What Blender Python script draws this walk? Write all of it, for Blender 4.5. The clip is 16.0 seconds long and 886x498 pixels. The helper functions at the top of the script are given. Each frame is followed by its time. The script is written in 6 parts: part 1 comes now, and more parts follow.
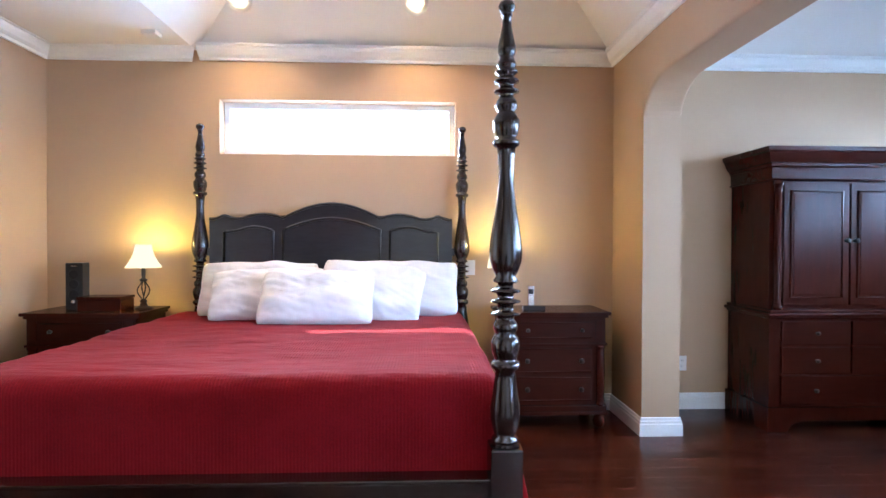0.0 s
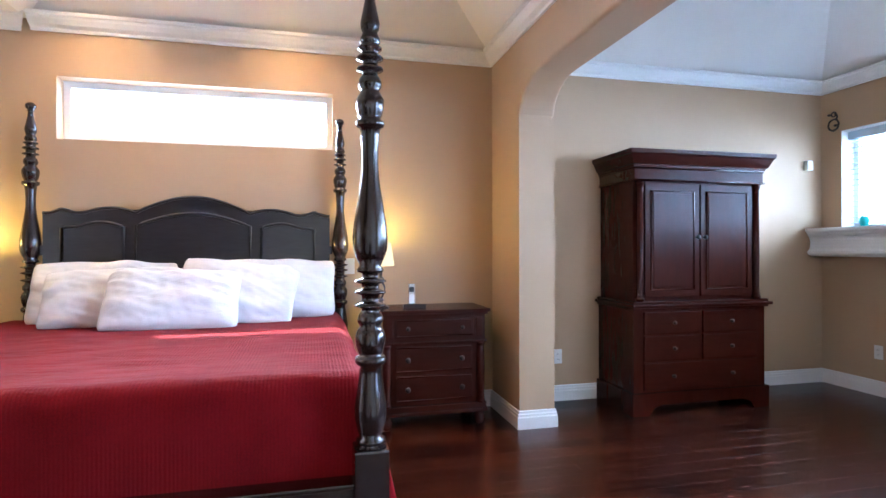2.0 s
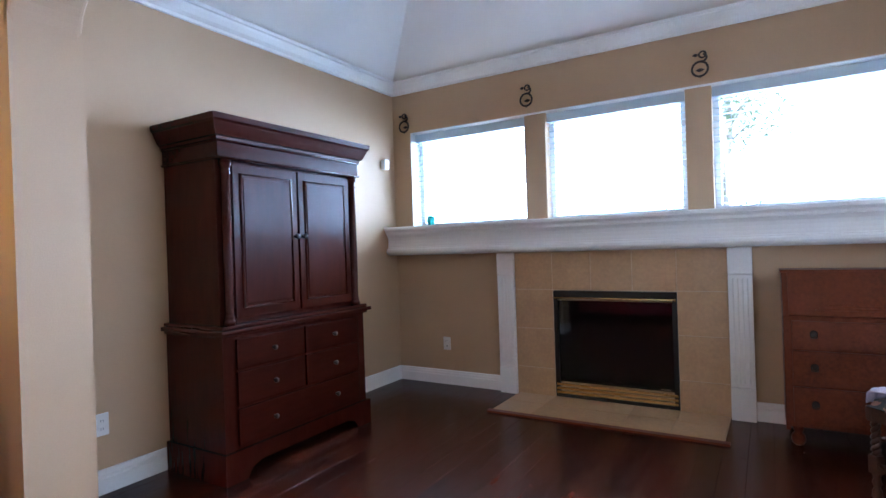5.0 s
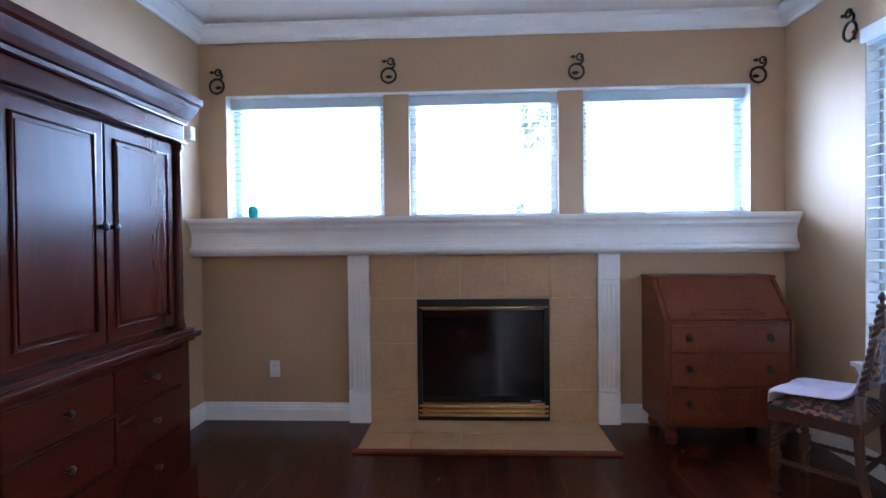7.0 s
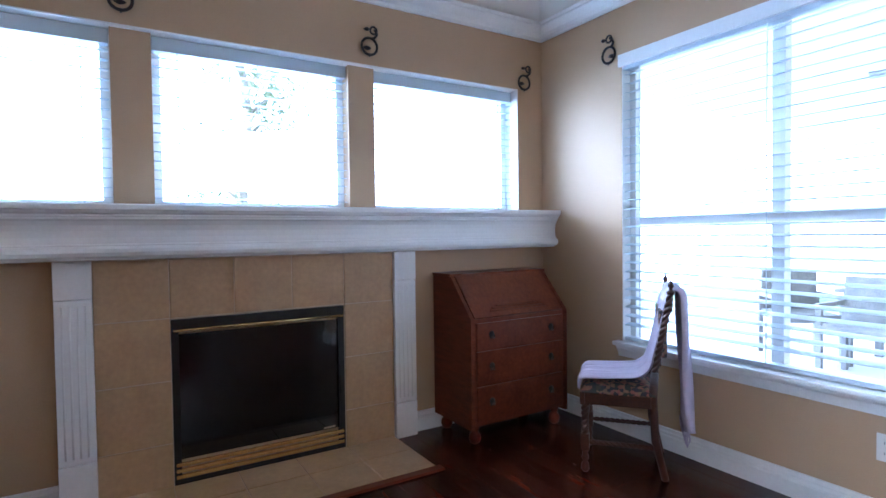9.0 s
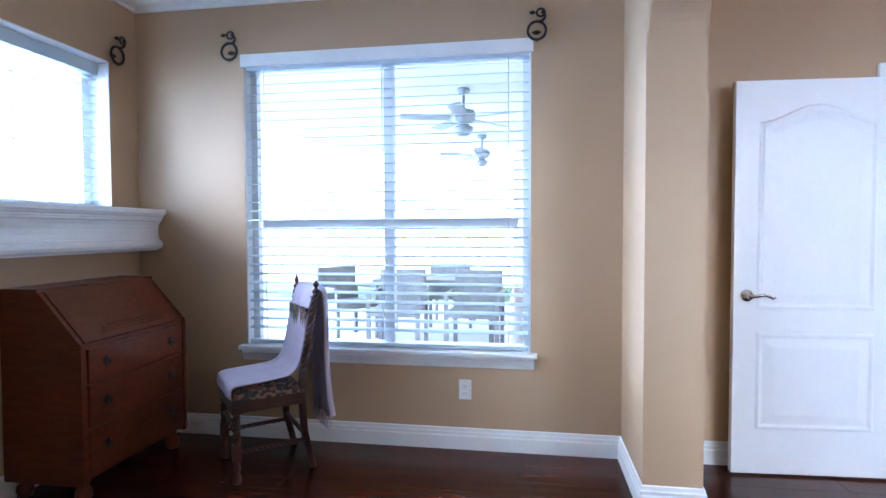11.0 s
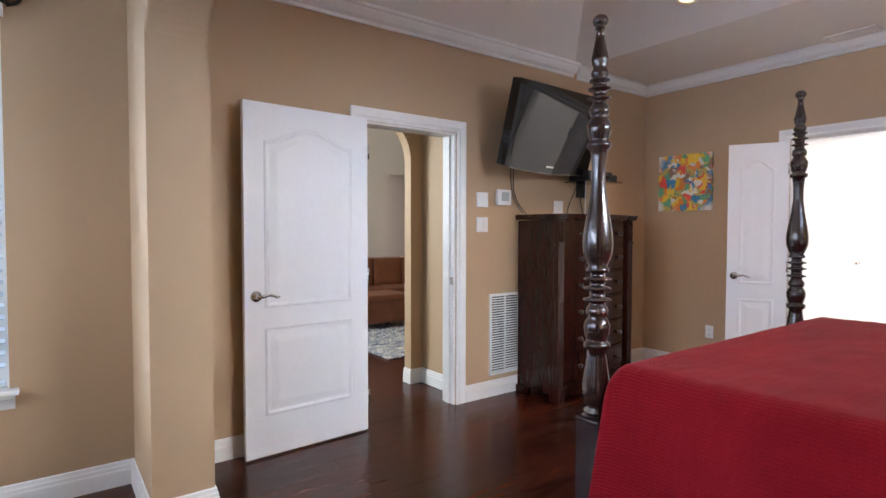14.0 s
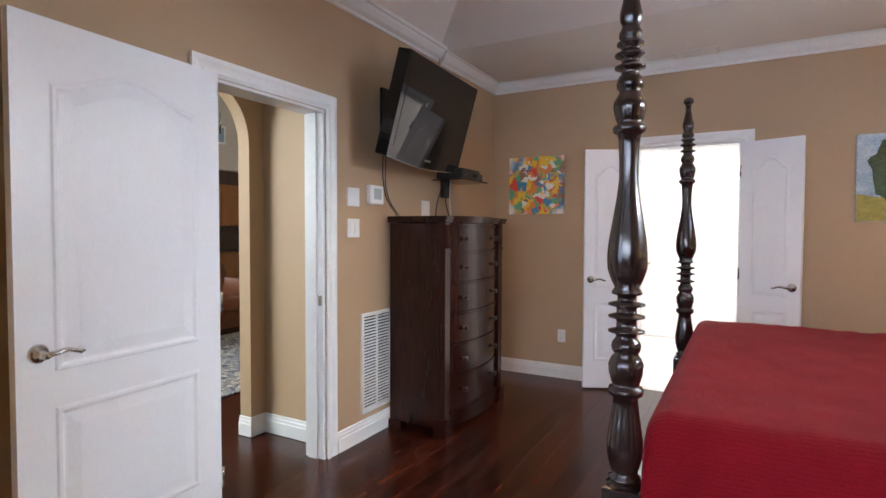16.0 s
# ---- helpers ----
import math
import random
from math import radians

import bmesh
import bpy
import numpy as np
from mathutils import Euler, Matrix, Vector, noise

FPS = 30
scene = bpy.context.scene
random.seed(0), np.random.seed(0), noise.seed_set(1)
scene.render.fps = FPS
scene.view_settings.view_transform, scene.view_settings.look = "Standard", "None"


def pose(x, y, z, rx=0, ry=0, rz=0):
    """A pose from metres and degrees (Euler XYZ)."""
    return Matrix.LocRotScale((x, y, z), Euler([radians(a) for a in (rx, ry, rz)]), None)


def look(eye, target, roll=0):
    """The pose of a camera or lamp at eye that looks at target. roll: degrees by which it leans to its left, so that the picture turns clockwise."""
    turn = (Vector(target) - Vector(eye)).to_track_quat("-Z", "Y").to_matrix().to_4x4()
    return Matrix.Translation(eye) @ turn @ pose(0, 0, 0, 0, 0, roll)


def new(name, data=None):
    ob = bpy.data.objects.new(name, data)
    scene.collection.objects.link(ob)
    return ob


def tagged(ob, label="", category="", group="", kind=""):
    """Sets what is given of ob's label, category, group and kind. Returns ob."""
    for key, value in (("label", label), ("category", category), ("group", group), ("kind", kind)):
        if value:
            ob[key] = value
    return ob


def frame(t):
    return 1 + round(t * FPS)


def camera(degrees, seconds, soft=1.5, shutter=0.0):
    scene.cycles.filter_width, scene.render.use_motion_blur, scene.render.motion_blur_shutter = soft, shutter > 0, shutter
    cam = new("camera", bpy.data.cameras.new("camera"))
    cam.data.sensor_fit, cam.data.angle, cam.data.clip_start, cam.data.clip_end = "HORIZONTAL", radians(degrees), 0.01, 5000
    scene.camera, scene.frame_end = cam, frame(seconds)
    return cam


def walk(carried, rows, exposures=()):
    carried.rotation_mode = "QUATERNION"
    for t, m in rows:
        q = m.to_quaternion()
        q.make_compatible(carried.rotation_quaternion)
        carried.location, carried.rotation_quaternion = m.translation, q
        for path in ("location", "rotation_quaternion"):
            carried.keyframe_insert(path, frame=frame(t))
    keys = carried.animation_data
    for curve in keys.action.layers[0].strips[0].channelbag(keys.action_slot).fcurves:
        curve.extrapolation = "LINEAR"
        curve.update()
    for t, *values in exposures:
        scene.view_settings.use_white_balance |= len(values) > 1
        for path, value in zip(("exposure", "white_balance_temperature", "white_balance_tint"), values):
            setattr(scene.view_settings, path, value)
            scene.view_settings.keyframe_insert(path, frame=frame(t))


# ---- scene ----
cam = camera(78.9, 16.0)
PATH = [
    (0, (0.802, 0.43, 1.295), (0.884, 2.428, 1.275), 0.2),
    (0.5, (0.8, 0.497, 1.294), (0.795, 2.497, 1.273), 0.3),
    (1, (0.849, 0.526, 1.295), (0.844, 2.526, 1.275), 0.2),
    (1.5, (0.903, 0.538, 1.28), (1.061, 2.531, 1.264), 0.1),
    (2, (0.921, 0.532, 1.229), (1.39, 2.476, 1.233), -0.1),
    (2.5, (0.957, 0.577, 1.245), (1.742, 2.416, 1.239), -0.2),
    (3, (1.042, 0.727, 1.252), (2.077, 2.439, 1.235), -0.3),
    (3.5, (1.144, 0.874, 1.209), (2.353, 2.468, 1.203), -0.7),
    (4, (1.214, 1.055, 1.216), (2.641, 2.456, 1.202), -0.9),
    (4.2, (1.244, 1.148, 1.187), (2.748, 2.467, 1.185), -1.2),
    (6.3, (1.659, 2.349, 1.315), (3.599, 2.832, 1.262), -0.9),
    (6.5, (1.695, 2.461, 1.294), (3.662, 2.819, 1.25), -0.7),
    (7, (1.8, 2.67, 1.26), (3.797, 2.775, 1.228), -0.6),
    (7.5, (1.927, 2.849, 1.28), (3.921, 2.692, 1.239), -0.7),
    (8, (2.07, 2.982, 1.261), (4.026, 2.565, 1.228), -0.8),
    (8.2, (2.137, 3.039, 1.27), (4.068, 2.52, 1.232), -0.8),
    (10.3, (3.085, 3.601, 1.253), (3.911, 1.781, 1.196), -0.2),
    (10.5, (3.12, 3.629, 1.251), (3.781, 1.742, 1.196), -0.1),
    (11, (3.07, 3.673, 1.283), (3.383, 1.698, 1.215), -0.2),
    (11.5, (3.014, 3.705, 1.286), (3.015, 1.707, 1.219), -0.1),
    (12, (2.996, 3.715, 1.288), (2.714, 1.736, 1.225), -0.1),
    (12.5, (2.956, 3.722, 1.238), (2.465, 1.783, 1.208), -0.0),
    (13, (2.898, 3.756, 1.213), (2.179, 1.89, 1.199), -0.3),
    (13.5, (2.89, 3.773, 1.226), (1.917, 2.026, 1.206), -0.4),
    (14, (2.906, 3.759, 1.319), (1.719, 2.15, 1.25), 0.1),
    (14.5, (2.912, 3.6, 1.32), (1.532, 2.153, 1.254), 0.0),
    (15, (2.934, 3.36, 1.349), (1.41, 2.067, 1.281), 0.1),
    (15.5, (2.944, 3.04, 1.357), (1.306, 1.895, 1.289), 0.1),
    (16, (2.835, 2.69, 1.347), (1.089, 1.717, 1.281), 0.2),
]
walk(cam, [(t, look(eye, target, roll)) for t, eye, target, roll in PATH], [(0, 2.36, 5450, 12), (4, 2.2, 5700, 14), (7, 2.08, 5400, 16), (10, 1.95, 5350, 15), (12, 1.48, 6050, 17), (15, 1.26, 6950, 20), (16, 1.23, 6900, 19)])

# ---- light ----
SUN_DIR = Vector((0.74, -1.09, -1.242)).normalized()
world = bpy.data.worlds.new("sky")
scene.world = world
world.use_nodes = True
wn = world.node_tree.nodes
sky = wn.new("ShaderNodeTexSky")
sky.sky_type = "NISHITA"
sky.sun_disc = False
sky.sun_elevation = math.asin(-SUN_DIR.z)
sky.sun_rotation = math.atan2(-SUN_DIR.x, -SUN_DIR.y)
world.node_tree.links.new(sky.outputs[0], wn["Background"].inputs[0])
wn["Background"].inputs[1].default_value = 0.12
sun_data = bpy.data.lights.new("sun", "SUN")
sun_data.energy, sun_data.angle, sun_data.color = 5.0, radians(0.5), (1.0, 0.94, 0.86)
sun = new("sun", sun_data)
sun.rotation_euler = SUN_DIR.to_track_quat("-Z", "Y").to_euler()


def area(name, eye, target, sx, sy, watts, color=(1, 1, 1), spread=180):
    d = bpy.data.lights.new(name, "AREA")
    d.shape, d.size, d.size_y, d.energy, d.color = "RECTANGLE", sx, sy, watts, color
    d.spread = radians(spread)
    ob = new(name, d)
    ob.matrix_world = look(eye, target)
    return ob


def bulb(name, at, watts, color, radius=0.03):
    d = bpy.data.lights.new(name, "POINT")
    d.energy, d.color, d.shadow_soft_size = watts, color, radius
    ob = new(name, d)
    ob.location = at
    return ob


# daylight in the high window over the bed
area("window_light", (0.166, 4.80, 2.2), (1.5, 0.6, 0.2), 1.7, 0.38, 7, (0.74, 0.89, 1.0), 62)
# daylight in the three windows over the mantel, falling towards the floor
for y in (3.83, 2.58, 1.34):
    area("mantel_window_light", (5.70, y, 1.86), (2.4, y - 0.2, 0.0), 0.95, 0.75, 5.0, (0.78, 0.90, 1.0), 85)


def downlight(at, watts, color):
    d = bpy.data.lights.new("downlight", "SPOT")
    d.energy, d.color, d.spot_size, d.spot_blend, d.shadow_soft_size = watts, color, radians(146), 1.0, 0.09
    ob = new("downlight", d)
    ob.location = at
    return ob


# unseen area lamps added for bathroom, living room, hall and far room daylight
area("bath_fill", (-3.3, 2.3, 2.5), (-3.3, 2.3, 0), 1.6, 2.0, 30, (0.92, 0.97, 1.0))
area("living_fill", (2.95, -2.4, 1.9), (0, -2.4, 1.7), 2.4, 2.2, 105, (0.76, 0.93, 1.0))
area("hall_fill", (2.9, 0.15, 1.6), (0, 0.15, 1.5), 0.4, 1.6, 2.2, (0.5, 0.8, 1.0))
area("far_room_fill", (-2.2, -6.6, 3.4), (-2.2, -6.6, 0), 2.0, 1.5, 55, (0.95, 0.97, 1.0))


# ---- materials ----
def mat(name, color, rough=0.6, metal=0.0, vary=0.08, scale=6.0, fine=90.0, bump=0.1, coat=0.0, stretch=(1, 1, 1), dark=None, spec=0.5):
    m = bpy.data.materials.new(name)
    m.use_nodes = True
    nt, N = m.node_tree, m.node_tree.nodes
    b = N["Principled BSDF"]
    b.inputs["Roughness"].default_value, b.inputs["Metallic"].default_value = rough, metal
    b.inputs["Coat Weight"].default_value = coat
    b.inputs["Specular IOR Level"].default_value = spec
    b.inputs["Coat Roughness"].default_value = 0.15
    co = N.new("ShaderNodeTexCoord")
    mp = N.new("ShaderNodeMapping")
    mp.inputs["Scale"].default_value = stretch
    nt.links.new(co.outputs["Object"], mp.inputs[0])
    big, small = N.new("ShaderNodeTexNoise"), N.new("ShaderNodeTexNoise")
    big.inputs["Scale"].default_value, small.inputs["Scale"].default_value = scale, fine
    big.inputs["Detail"].default_value, small.inputs["Detail"].default_value = 5, 3
    for n in (big, small):
        nt.links.new(mp.outputs[0], n.inputs["Vector"])
    add = N.new("ShaderNodeMath")
    add.operation = "ADD"
    nt.links.new(big.outputs[0], add.inputs[0])
    nt.links.new(small.outputs[0], add.inputs[1])
    ramp = N.new("ShaderNodeMapRange")
    ramp.inputs[1].default_value, ramp.inputs[2].default_value = 0.6, 1.4
    nt.links.new(add.outputs[0], ramp.inputs[0])
    mix = N.new("ShaderNodeMix")
    mix.data_type = "RGBA"
    c = Vector(color)
    d = Vector(dark) if dark else c * (1 - 2 * vary)
    l = c if dark else c * (1 + vary)
    mix.inputs[6].default_value, mix.inputs[7].default_value = (*d, 1), (*[min(v, 0.95) for v in l], 1)
    nt.links.new(ramp.outputs[0], mix.inputs[0])
    nt.links.new(mix.outputs[2], b.inputs["Base Color"])
    if bump:
        bp = N.new("ShaderNodeBump")
        bp.inputs["Strength"].default_value, bp.inputs["Distance"].default_value = bump, 0.004
        nt.links.new(small.outputs[0], bp.inputs["Height"])
        nt.links.new(bp.outputs[0], b.inputs["Normal"])
    return m


def glow(name, color, strength):
    m = bpy.data.materials.new(name)
    m.use_nodes = True
    N = m.node_tree.nodes
    N.remove(N["Principled BSDF"])
    e = N.new("ShaderNodeEmission")
    e.inputs[0].default_value, e.inputs[1].default_value = (*color, 1), strength
    m.node_tree.links.new(e.outputs[0], N["Material Output"].inputs[0])
    return m


WALL = mat("wall_paint", (0.50, 0.335, 0.195), 0.62, vary=0.035, scale=1.6, fine=160, bump=0.18)
CEIL = mat("ceiling_paint", (0.84, 0.80, 0.74), 0.8, vary=0.03, scale=2, fine=140, bump=0.2)
TRIM = mat("white_trim_paint", (0.82, 0.81, 0.78), 0.35, vary=0.03, scale=5, fine=60, bump=0.03)
DOORW = mat("white_door_paint", (0.86, 0.87, 0.88), 0.38, vary=0.02, scale=3, fine=220, bump=0.06, stretch=(1, 1, 0.15))
BLACKWOOD = mat("espresso_wood", (0.022, 0.010, 0.008), 0.22, vary=0.3, scale=5, fine=60, bump=0.03, coat=0.5, stretch=(1, 1, 0.15))
HEADWOOD = mat("black_headboard_wood", (0.016, 0.014, 0.018), 0.3, vary=0.3, scale=5, fine=60, bump=0.03, coat=0.35, stretch=(0.2, 1, 1))
CHERRY = mat("dark_cherry_wood", (0.042, 0.0068, 0.0032), 0.25, spec=0.15, vary=0.14, scale=4, fine=45, bump=0.0, coat=0.05, stretch=(1, 1, 0.12))
CHERRYH = mat("dark_cherry_wood_level", (0.038, 0.0062, 0.0030), 0.25, spec=0.15, vary=0.14, scale=4, fine=45, bump=0.0, coat=0.05, stretch=(0.12, 1, 1))
MAHOG = mat("brown_mahogany", (0.034, 0.0088, 0.0060), 0.24, spec=0.3, vary=0.3, scale=5, fine=50, bump=0.01, coat=0.1, stretch=(1, 1, 0.12))
OAK = mat("reddish_desk_wood", (0.15, 0.036, 0.014), 0.36, spec=0.2, vary=0.25, scale=5, fine=55, bump=0.05, coat=0.0, stretch=(1, 0.15, 1))
CHAIRWOOD = mat("walnut_chair_wood", (0.065, 0.021, 0.011), 0.4, vary=0.25, scale=8, fine=70, bump=0.05, coat=0.2)
BRASS = mat("polished_brass", (0.72, 0.50, 0.20), 0.25, 1.0, vary=0.05, scale=8, bump=0.02)
NICKEL = mat("brushed_nickel", (0.66, 0.65, 0.63), 0.24, 1.0, vary=0.04, scale=20, bump=0.02)
BRONZE = mat("dark_bronze", (0.020, 0.014, 0.012), 0.4, 0.3, vary=0.2, scale=20, bump=0.1)
BLACKMETAL = mat("black_metal", (0.012, 0.012, 0.013), 0.4, 0.3, vary=0.2, scale=20, bump=0.04)
PLASTICW = mat("white_plastic", (0.80, 0.79, 0.76), 0.35, vary=0.02, bump=0.0)
PLASTICB = mat("black_plastic", (0.010, 0.010, 0.011), 0.3, vary=0.2, bump=0.02)
SCREEN = mat("black_glass", (0.006, 0.006, 0.007), 0.06, vary=0.1, bump=0.0)
# white slats given a blue-grey that puts their backlit shade into the colour
SLATM = mat("backlit_white_slat", (0.52, 0.58, 0.62), 0.5, vary=0.02, bump=0.02)
LINEN = mat("white_linen", (0.74, 0.72, 0.73), 0.85, vary=0.02, scale=8, fine=240, bump=0.2)
LAV = mat("lavender_knit", (0.60, 0.53, 0.66), 0.95, vary=0.08, scale=10, fine=200, bump=0.6)
TILE = mat("beige_ceramic_tile", (0.50, 0.315, 0.165), 0.4, vary=0.09, scale=7, fine=40, bump=0.05)
GROUT = mat("grout", (0.58, 0.43, 0.29), 0.9, vary=0.06, bump=0.2)
LEATHER = mat("brown_leather", (0.19, 0.065, 0.03), 0.5, vary=0.2, scale=6, fine=70, bump=0.2)
CONC = mat("pale_concrete", (0.60, 0.57, 0.52), 0.85, vary=0.08, scale=3, bump=0.3)
GRASS = mat("lawn", (0.09, 0.14, 0.04), 0.9, vary=0.3, scale=3, fine=120, bump=0.6)
CANE = mat("woven_resin", (0.26, 0.24, 0.22), 0.7, vary=0.25, fine=120, bump=0.5)
LEAF = mat("leaf_green", (0.20, 0.26, 0.16), 0.6, vary=0.4, bump=0.1)
BARK = mat("bark", (0.34, 0.31, 0.28), 0.9, vary=0.3, fine=40, bump=0.6)
BATHW = mat("bath_white_paint", (0.86, 0.86, 0.85), 0.6, vary=0.02, bump=0.05)
BATHT = mat("bath_floor_tile", (0.72, 0.70, 0.66), 0.35, vary=0.05, bump=0.03)
SHADE = glow("lit_lampshade", (1.0, 0.80, 0.42), 0.32)
CANGLOW = glow("recessed_bulb", (1.0, 0.78, 0.42), 30.0)
BACKSKY = glow("bright_sky_haze", (0.63, 0.87, 1.22), 4.6)
BACKSKY_N = glow("bright_north_haze", (0.63, 0.87, 1.22), 3.0)
BACKSKY_S = glow("bright_yard_haze", (0.74, 0.90, 1.12), 2.0)


# ---- building helpers ----
def box(bm, x0, x1, y0, y1, z0, z1, bevel=0.0):
    vs = [bm.verts.new((x, y, z)) for x in (x0, x1) for y in (y0, y1) for z in (z0, z1)]
    fs = [bm.faces.new([vs[i] for i in q]) for q in ((0, 1, 3, 2), (4, 6, 7, 5), (0, 4, 5, 1), (2, 3, 7, 6), (0, 2, 6, 4), (1, 5, 7, 3))]
    if bevel:
        es = list({e for f in fs for e in f.edges})
        bmesh.ops.bevel(bm, geom=es, offset=bevel, segments=2, affect="EDGES", profile=0.7)
    return bm


def boxes(*items, bevel=0.0):
    bm = bmesh.new()
    for it in items:
        box(bm, *it, bevel=bevel)
    return bm


def lathe(bm, prof, at=(0, 0), seg=20, axis="z"):
    """prof: (radius, height) pairs turned about an upright axis (or along x or y)."""
    rings = []
    for r, h in prof:
        ring = []
        for k in range(seg):
            a = 2 * math.pi * k / seg
            c, s = r * math.cos(a), r * math.sin(a)
            p = {"z": (at[0] + c, at[1] + s, h), "y": (at[0] + c, h, at[1] + s), "x": (h, at[0] + c, at[1] + s)}[axis]
            ring.append(bm.verts.new(p))
        rings.append(ring)
    for a, b in zip(rings, rings[1:]):
        for k in range(seg):
            bm.faces.new((a[k], a[(k + 1) % seg], b[(k + 1) % seg], b[k]))
    bm.faces.new(rings[0])
    bm.faces.new(rings[-1])
    for f in bm.faces:
        f.smooth = True
    return bm


def prism(bm, pts, axis, a0, a1):
    """A flat outline pushed along an axis. pts are (u, v) in the other two axes, in order."""
    def at(u, v, a):
        return {"x": (a, u, v), "y": (u, a, v), "z": (u, v, a)}[axis]
    lo = [bm.verts.new(at(u, v, a0)) for u, v in pts]
    hi = [bm.verts.new(at(u, v, a1)) for u, v in pts]
    n = len(pts)
    for k in range(n):
        bm.faces.new((lo[k], lo[(k + 1) % n], hi[(k + 1) % n], hi[k]))
    bm.faces.new(lo)
    bm.faces.new(hi)
    return bm


def tube(bm, pts, r, seg=8, closed=False):
    """A round bar along a line of points; r is one radius or one for each point."""
    pts = [Vector(p) for p in pts]
    n = len(pts)
    rs = r if isinstance(r, (list, tuple)) else [r] * n
    rings = []
    up = Vector((0.13, 0.21, 0.97))
    for k, p in enumerate(pts):
        a, b = (pts[(k - 1) % n], pts[(k + 1) % n]) if closed else (pts[max(k - 1, 0)], pts[min(k + 1, n - 1)])
        d = (b - a).normalized()
        u = d.cross(up)
        u = (d.cross(Vector((1, 0, 0))) if u.length < 0.05 else u).normalized()
        w = d.cross(u)
        rings.append([bm.verts.new(p + rs[k] * (u * math.cos(2 * math.pi * j / seg) + w * math.sin(2 * math.pi * j / seg))) for j in range(seg)])
    pairs = list(zip(rings, rings[1:])) + ([(rings[-1], rings[0])] if closed else [])
    for a, b in pairs:
        for j in range(seg):
            f = bm.faces.new((a[j], a[(j + 1) % seg], b[(j + 1) % seg], b[j]))
            f.smooth = True
    if not closed:
        bm.faces.new(rings[0])
        bm.faces.new(rings[-1])
    return bm


def obj(name, bm, material):
    bmesh.ops.recalc_face_normals(bm, faces=bm.faces[:])
    me = bpy.data.meshes.new(name)
    bm.to_mesh(me)
    bm.free()
    me.materials.append(material)
    return new(name, me)


def part(name, bm, material, parent, label=""):
    ob = obj(name, bm, material)
    ob.parent = parent
    return tagged(ob, label)


def share(name, src, parent, m):
    """Another object on the same mesh."""
    ob = new(name, src.data)
    ob.parent = parent
    ob.matrix_basis = m
    return ob


def thing(name, label, category, at=(0, 0, 0), rz=0, group="", kind=""):
    ob = new(name)
    ob.matrix_basis = pose(*at, 0, 0, rz)
    return tagged(ob, label, category, group, kind)


def structure(name, bm, material, label, category="wall"):
    return tagged(obj(name, bm, material), label, category, kind="structure")


def wall_boxes(axis, c0, c1, a0, a1, z0, z1, holes):
    """A wall from c0 to c1 thick, from a0 to a1 long, with (a, b, low, high) openings through it."""
    bm = bmesh.new()
    cuts = sorted({a0, a1, *[h[0] for h in holes], *[h[1] for h in holes]})
    for u, v in zip(cuts, cuts[1:]):
        spans = [(z0, z1)]
        for a, b, lo, hi in holes:
            if a <= u and v <= b:
                spans = [s for p, q in spans for s in ((p, lo), (hi, q)) if s[1] - s[0] > 1e-4]
        for p, q in spans:
            box(bm, *((c0, c1, u, v, p, q) if axis == "x" else (u, v, c0, c1, p, q)))
    bmesh.ops.remove_doubles(bm, verts=bm.verts[:], dist=1e-5)
    return bm


def run(bm, prof, axis, a0, a1, base, out, z=0.0, m0=0.0, m1=0.0):
    """A moulding along x or y: prof of (out, up) pairs from the wall at base, out = +1 or -1; m0, m1: mitres at its ends (per metre out)."""
    lo, hi = [], []
    for o, h in prof:
        c = base + out * o
        p0, p1 = a0 + m0 * o, a1 - m1 * o
        lo.append(bm.verts.new((p0, c, z + h) if axis == "x" else (c, p0, z + h)))
        hi.append(bm.verts.new((p1, c, z + h) if axis == "x" else (c, p1, z + h)))
    n = len(prof)
    for k in range(n):
        bm.faces.new((lo[k], lo[(k + 1) % n], hi[(k + 1) % n], hi[k]))
    bm.faces.new(lo)
    bm.faces.new(hi)
    return bm


# ---- the shell: bedroom and sitting room side by side, parted by an arch ----
XW, XE, YS, YN = -2.0, 5.535, 0.562, 4.587
XA0, XA1 = 2.295, 2.555
YP0, YP1 = 1.15, 4.0
ZC = 2.75
TH = 0.14
DOOR = (0.43, 1.215, 0.0, 2.045)
BATH = (1.89, 2.67, 0.0, 2.06)
NWIN = (-0.726, 1.063, 1.97, 2.384)
EWIN = (0.785, 4.395, 1.40, 2.295)
SWIN = (3.055, 4.80, 0.56, 2.35)
ZTOP = 3.6

wall_north = structure("wall_north", wall_boxes("y", YN, YN + 0.2, XW - TH, XE + 0.2, 0, ZTOP, [NWIN]), WALL, "tan painted wall behind the bed")
wall_south = structure("wall_south", wall_boxes("y", YS - TH, YS, XW - TH, XE + 0.2, 0, ZTOP, [DOOR, SWIN]), WALL, "tan painted wall with door and window")
wall_east = structure("wall_east", wall_boxes("x", XE, XE + 0.2, YS, YN, 0, ZTOP, [EWIN]), WALL, "tan painted wall above the fireplace")
wall_west = structure("wall_west", wall_boxes("x", XW - TH, XW, YS, YN, 0, ZTOP, [BATH]), WALL, "tan painted wall with bathroom doors")

# wall with the wide arch


